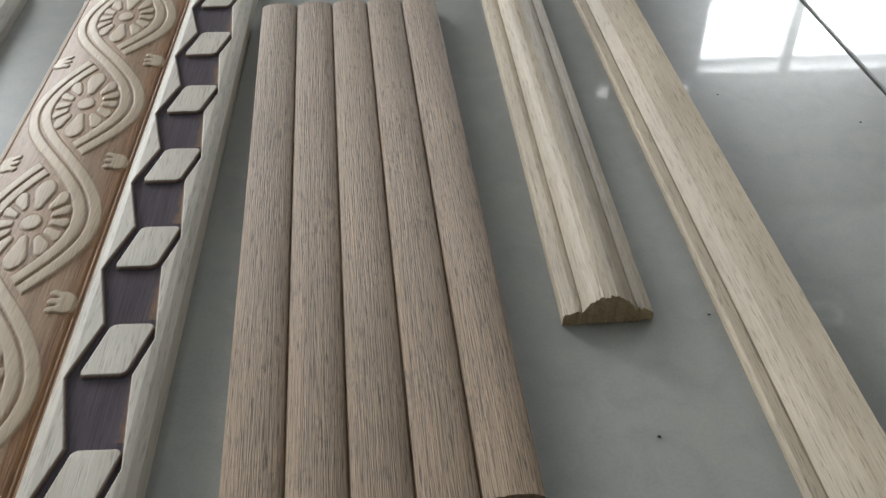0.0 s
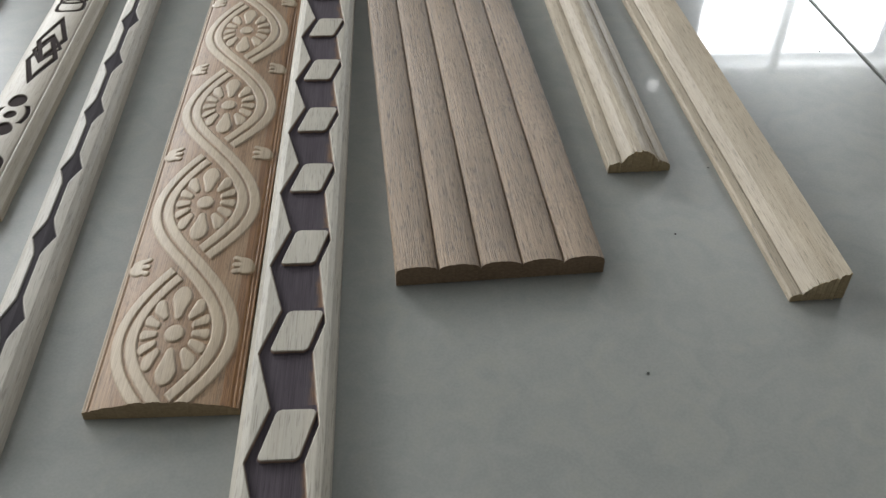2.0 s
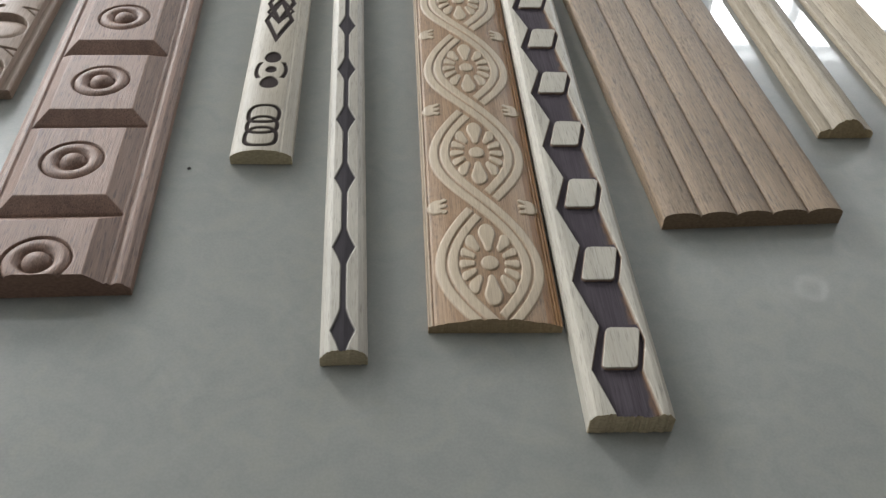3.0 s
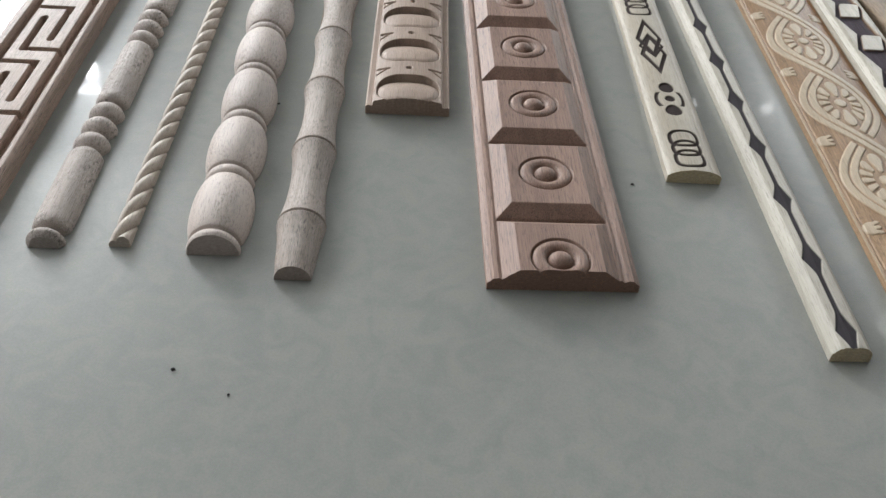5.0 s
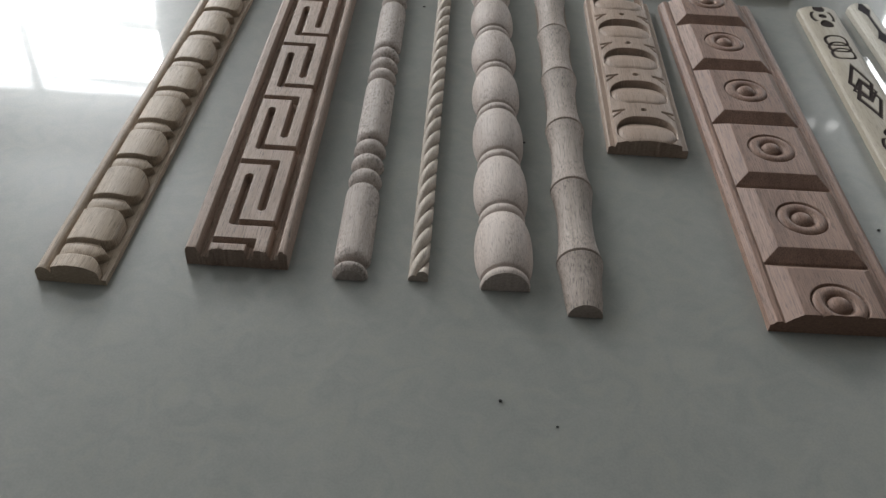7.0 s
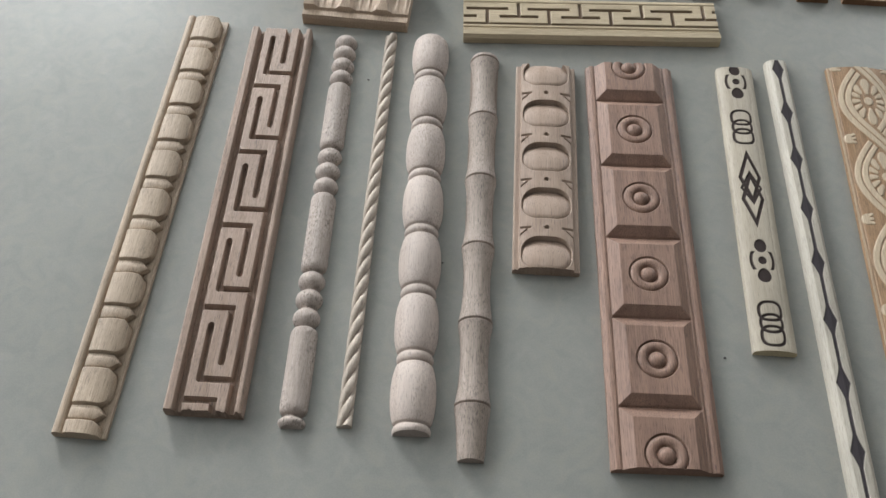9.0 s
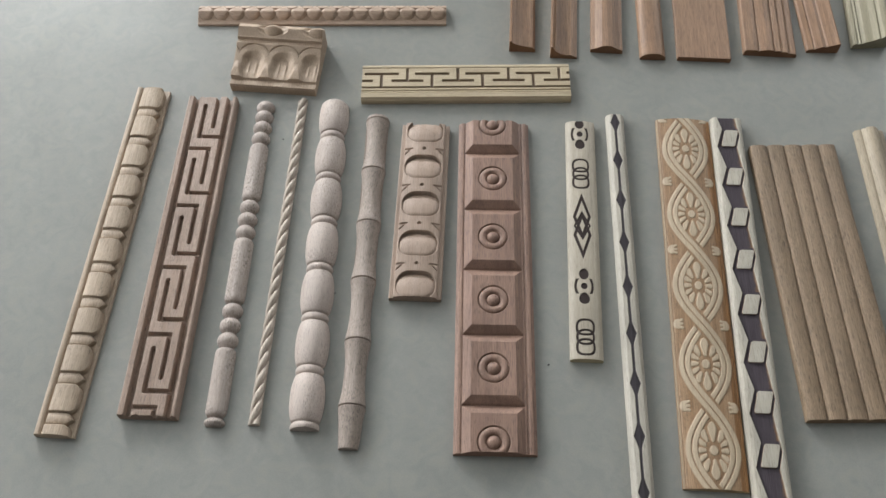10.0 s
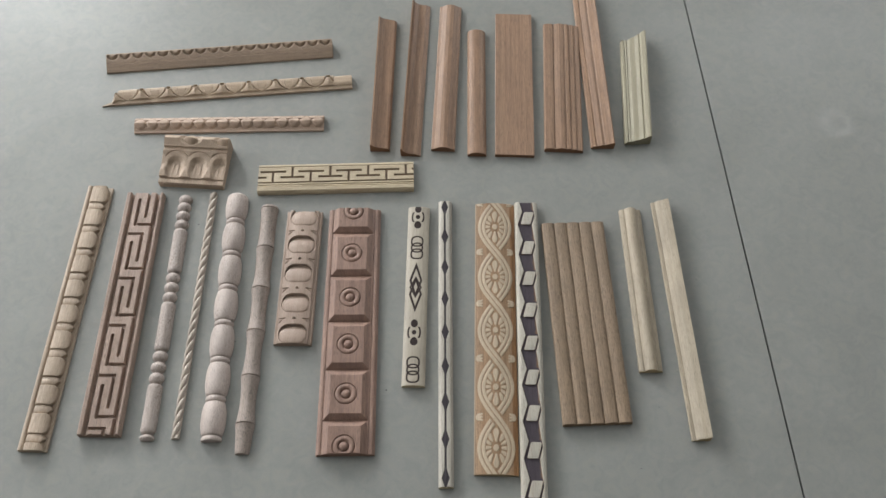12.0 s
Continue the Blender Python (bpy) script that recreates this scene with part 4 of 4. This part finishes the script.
plain("tall_crown_sample", (0.4275, 0.224), (0.438, 0.437), 0.040, [(-0.020, 0.0040), (-0.0185, 0.0075), (-0.0150, 0.0085), (-0.0140, 0.0070), (-0.0115, 0.0090), (-0.0100, 0.0078), (-0.006, 0.0105), (0.002, 0.0125), (0.008, 0.0160), (0.010, 0.0150), (0.0125, 0.0185), (0.0175, 0.0205), (0.020, 0.0200)], GREENISH, "pale greenish wooden crown moulding, cut askew", seed=55, cut=(0.006, 0.020), bands=((-0.014, "fillet"), (-0.010, "fillet"), (0.010, "cove"), (1, "lip")))


def key_strip():
    thing, L = lie("yellow_key_sample", (-0.156, 0.1445), (0.0795, 0.1555), "pale yellow moulding with a dark engraved meander", "wood sample", ROW)
    W, P = 0.0505, 0.0575

    def lines(U, V):
        x = U + W / 2
        d = np.full(U.shape, 1.0)
        lw = 0.0016
        for k in range(-1, 6):
            a = 0.0222 + k * P
            b = a + 0.0295
            d = np.minimum(d, np.maximum(np.abs(V - a) - lw, np.abs(x - 0.0233) - 0.0095))
            d = np.minimum(d, np.maximum(np.abs(V - a) - 0.0195, np.abs(x - 0.0142) - lw))
            d = np.minimum(d, np.maximum(np.abs(V - b) - lw, np.abs(x - 0.0152) - 0.0093))
            d = np.minimum(d, np.maximum(np.abs(V - b) - 0.0180, np.abs(x - 0.0243) - lw))
        return np.minimum(d, np.abs(x - 0.0332) - 0.0006)

    def height(U, V):
        x = U + W / 2
        base = np.interp(x, [0, 0.0012, 0.0045, 0.0058, 0.0066, 0.0335, 0.0345, 0.0368, 0.0380, 0.0400, 0.0412, 0.0425, 0.0485, 0.0505], [0.0060, 0.0085, 0.0090, 0.0080, 0.0088, 0.0088, 0.0076, 0.0086, 0.0072, 0.0084, 0.0070, 0.0100, 0.0096, 0.0060])
        return base - 0.0013 * sstep(lines(U, V), 0.0006)

    mats = woods("pale_yellow_fine_wood", (0.50, 0.41, 0.28), (0.44, 0.355, 0.235), 45, grain=0.5, tint=(0.10, 0.058, 0.026), pores=0.2)
    heights(thing, W, L, height, mats, 0.0004, lambda U, V: np.where(lines(U, V) < 0, 1, 0), {0: "board", 1: ("engraved_meander", "dark brown engraved meander line")}, lambda U, V: soft(lines(U, V), 0.0006), seed=57, rag=0.0002)


def scallop_strip():
    thing, L = lie("scalloped_sample", (-0.4305, 0.367), (-0.063, 0.408), "dark tan moulding with two rows of carved scallops", "wood sample", ROW)
    W, P = 0.029, 0.0205

    def arcs(U, V):
        x = U + W / 2
        d = (V % P) - P / 2
        d2 = ((V + P / 2) % P) - P / 2
        return x, np.hypot(d / 0.0092, (x - 0.0008) / 0.0095) - 1, np.hypot(d2 / 0.0098, (x - 0.0090) / 0.0082) - 1

    def height(U, V):
        x, q, q2 = arcs(U, V)
        base = np.interp(x, [0, 0.0018, 0.010, 0.018, 0.0195, 0.029], [0.0150, 0.0150, 0.0122, 0.0088, 0.0082, 0.0030])
        crescent = np.exp(-((q + 0.22) / 0.20) ** 2) * np.clip((x - 0.0010) / 0.0030, 0, 1)
        z = base - 0.0036 * crescent
        return z - 0.0006 * sstep(np.abs(q2) - 0.05, 0.16) * (q > 0.05) * (x > 0.009)

    def ids(U, V):
        x, q, q2 = arcs(U, V)
        return np.where(q < 0, 1 + np.floor(V / P), 0)

    names = {0: "body"}
    names.update({k: "scallop" for k in range(1, 24)})
    heights(thing, W, L, height, woods("dark_tan_wood", (0.36, 0.262, 0.185), (0.30, 0.212, 0.145), 46, pores=0.35, grain=0.6), 0.0005, ids, names, seed=59)


def leaf_strip():
    thing, L = lie("leaf_and_dart_sample", (-0.4245, 0.2964), (-0.0265, 0.340), "tan moulding of leaves and darts with a splintered end", "wood sample", ROW)
    W, P, first = 0.0255, 0.0429, 0.0408

    def marks(U, V):
        x = U + W / 2
        d = (V - first + P / 2) % P - P / 2
        half = 0.0172 * np.clip(1 - np.abs((x - 0.001) / 0.0192) ** 2.4, 0.002, 1) ** 0.7
        leaf = np.abs(np.abs(d) - half) - 0.0010
        dart = np.hypot((np.abs(d) - P / 2) / 0.0030, (x - 0.0032) / 0.0032) - 1
        return x, d, half, leaf, dart

    def height(U, V):
        x, d, half, leaf, dart = marks(U, V)
        plainend = V > L - 0.030
        base = np.interp(x, [0, 0.0015, 0.006, 0.013, 0.0195, 0.0205, 0.0255], [0.0088, 0.0100, 0.0100, 0.0086, 0.0062, 0.0048, 0.0038])
        vein = np.abs(np.abs(d) - 0.45 * half) - 0.0003
        tent = -0.0008 * (np.abs(d) < half) + 0.0020 * np.clip(1 - np.abs(np.abs(d) - P / 2) / np.maximum(P / 2 - half, 0.001), 0, 1) * (np.abs(d) > half)
        carve = tent - 0.0007 * sstep(vein, 0.0012) * (np.abs(d) < half) * (x < 0.015) - 0.0030 * sstep(leaf, 0.0012) - 0.0050 * sstep(dart * 0.002, 0.001)
        carve = np.where(x < 0.0195, carve, 0)
        z = base + np.where(plainend, -0.0035 * np.clip((0.016 - x) / 0.016, 0, 1), carve)
        return np.where(V < 0.028, np.minimum(z, 0.0018 + 0.0030 * np.clip(V / 0.018, 0, 1) + 0.0070 * np.clip((V - 0.016) / 0.008, 0, 1)), z)

    def splinter(V):
        return np.interp(V, [0, 0.010, 0.016, 0.019, 0.024, 0.028], [0.04, 0.13, 0.20, 0.55, 0.92, 1.0])

    def ids(U, V):
        x, d, half, leaf, dart = marks(U, V)
        return np.where((np.abs(d) < half) & (x < 0.0195) & (V < L - 0.03) & (V > 0.022), 1 + np.round((V - first) / P), 0)

    names = {0: "body"}
    names.update({k: "leaf" for k in range(0, 12)})
    heights(thing, W, L, height, woods("leaf_tan_wood", (0.43, 0.325, 0.225), (0.37, 0.27, 0.18), 47, pores=0.3, grain=0.5), 0.0006, ids, names, seed=61, narrow=splinter)


def scale_strip():
    thing, L = lie("fish_scale_sample", (-0.3625, 0.2445), (-0.0655, 0.2555), "light tan moulding of two rows of round scales", "wood sample", ROW)
    W, P = 0.028, 0.0186

    def marks(U, V):
        x = U + W / 2
        d = (V % P) - P / 2
        d2 = ((V + P / 2) % P) - P / 2
        low = np.hypot(d / 0.0096, (x - 0.0135) / 0.0090) - 1
        high = np.hypot(d2 / 0.0070, (x - 0.0040) / 0.0058) - 1
        return x, low, high

    def height(U, V):
        x, low, high = marks(U, V)
        base = np.interp(x, [0, 0.002, 0.008, 0.014, 0.0225, 0.0235, 0.028], [0.0050, 0.0085, 0.0115, 0.0110, 0.0055, 0.0038, 0.0030])
        z = base - 0.0015 * (x < 0.0228) + 0.0022 * np.clip(-low / 0.35, 0, 1) ** 0.7 * np.clip((x - 0.006) / 0.010, 0, 1) - 0.0010 * sstep(np.abs(low) - 0.05, 0.15) * (x < 0.023) * (x > 0.009)
        return z - 0.0014 * sstep(np.abs(high) - 0.08, 0.2)

    def ids(U, V):
        x, low, high = marks(U, V)
        return np.where(low < 0, 1 + np.floor(V / P), 0)

    names = {0: "body"}
    names.update({k: "scale" for k in range(1, 22)})
    heights(thing, W, L, height, woods("light_tan_wood", (0.46, 0.335, 0.25), (0.40, 0.285, 0.205), 48, pores=0.3, grain=0.5), 0.0005, ids, names, seed=63)


def cornice_block():
    thing, L = lie("cornice_sample", (-0.2565, 0.131), (-0.2525, 0.209), "short tan cornice piece with balls, arches and flutes", "wood sample", ROW)
    W, P = 0.098, 0.0345

    def marks(U, V):
        x = U + W / 2
        cell = (x - 0.0045) % P - P / 2
        arch = V - (0.0395 + 0.0115 * np.sqrt(np.clip(1 - (cell / (P / 2)) ** 2, 0, 1)))
        eye = np.minimum(np.hypot((x - 0.040) / 0.0098, (V - 0.0695) / 0.0076), np.hypot((x - 0.092) / 0.0098, (V - 0.0695) / 0.0076))
        lens = np.minimum(np.hypot((x - 0.040) / 0.0185, (V - 0.0695) / 0.0085), np.hypot((x - 0.092) / 0.0185, (V - 0.0695) / 0.0085))
        return x, cell, arch, eye, lens

    def height(U, V):
        x, cell, arch, eye, lens = marks(U, V)
        base = np.interp(V, [0, 0.0005, 0.006, 0.0065, 0.009, 0.0092, 0.045, 0.052, 0.0535, 0.0575, 0.058, 0.060, 0.0695, 0.0765, 0.078], [0.0080, 0.0115, 0.0118, 0.0105, 0.0108, 0.0130, 0.0210, 0.0245, 0.0225, 0.0228, 0.0262, 0.0268, 0.0320, 0.0285, 0.0230])
        hollow = np.hypot(cell, np.maximum(V - 0.0330, 0) * 1.1) - 0.0098
        foot = np.clip((V - 0.0090) / 0.0120, 0, 1)
        ribs = 0.0009 * np.exp(-((np.abs(cell) - 0.0040) / 0.0013) ** 2) * np.clip((0.034 - V) / 0.008, 0, 1)
        pillar = np.clip((np.abs(cell) - 0.0075 - 0.30 * (V - 0.0092)) / 0.004, 0, 1) * np.clip((0.030 - V) / 0.010, 0, 1)
        scoop = np.clip(1 - np.abs(V - 0.036) / 0.030, 0.35, 1)
        z = base + np.where(V > 0.0092, 0.0030 * pillar + foot * (ribs - 0.0050 * scoop * sstep(hollow, 0.0085)), 0)
        z = z - 0.0022 * sstep(np.abs(arch) - 0.0005, 0.0016)
        z = z - np.where((lens < 1) & (V > 0.060), 0.0030 * np.clip((1 - lens) / 0.3, 0, 1), 0)
        return z + np.where(eye < 1, 0.0058 * np.sqrt(np.clip(1 - eye ** 2, 0, 1)), 0)

    def ids(U, V):
        x, cell, arch, eye, lens = marks(U, V)
        n = np.floor((x - 0.0045) / P)
        out = np.where((arch < 0) & (V > 0.0092), 2 + n, 0)
        return np.where(eye < 1, 20 + (x > 0.066), out)

    names = {0: "body", 20: "ball", 21: "ball"}
    names.update({2 + k: "fluted_arch" for k in range(-1, 5)})
    heights(thing, W, L, height, woods("cornice_tan_wood", (0.46, 0.345, 0.25), (0.42, 0.31, 0.22), 49, pores=0.15, stripes=0.12), 0.0005, ids, names, seed=65)


key_strip()
scallop_strip()
leaf_strip()
scale_strip()
cornice_block()


# ---- small dirt on the floor ----
def crumb(x, y, r, seed):
    bm = bmesh.new()
    bmesh.ops.create_icosphere(bm, subdivisions=1, radius=r)
    rnd = random.Random(seed)
    for v in bm.verts:
        v.co = Vector((v.co.x * rnd.uniform(0.7, 1.5), v.co.y * rnd.uniform(0.6, 1.1), max(v.co.z, -0.3 * r) * rnd.uniform(0.5, 0.8) + 0.2 * r))
    me = bpy.data.meshes.new("dirt_crumb")
    bm.to_mesh(me)
    bm.free()
    me.materials.append(SOIL)
    ob = new("dirt_crumb", me)
    ob.matrix_world = pose(x, y, 0)
    return tagged(ob, "tiny dark crumb of dirt on the tile", "dirt", "dirt crumbs on the floor")


for i, (x, y, r) in enumerate(((0.053, -0.1885, 0.0011), (-0.174, -0.340, 0.0011), (0.417, -0.207, 0.0006), (-0.1475, -0.353, 0.0007), (0.385, -0.290, 0.0006), (-0.2371, 0.0669, 0.0009), (-0.2155, -0.0966, 0.0008), (-0.1588, -0.1208, 0.0010), (0.4906, -0.0144, 0.0005), (0.5482, -0.0413, 0.0006), (0.4467, -0.1564, 0.0005))):
    crumb(x, y, r, i)
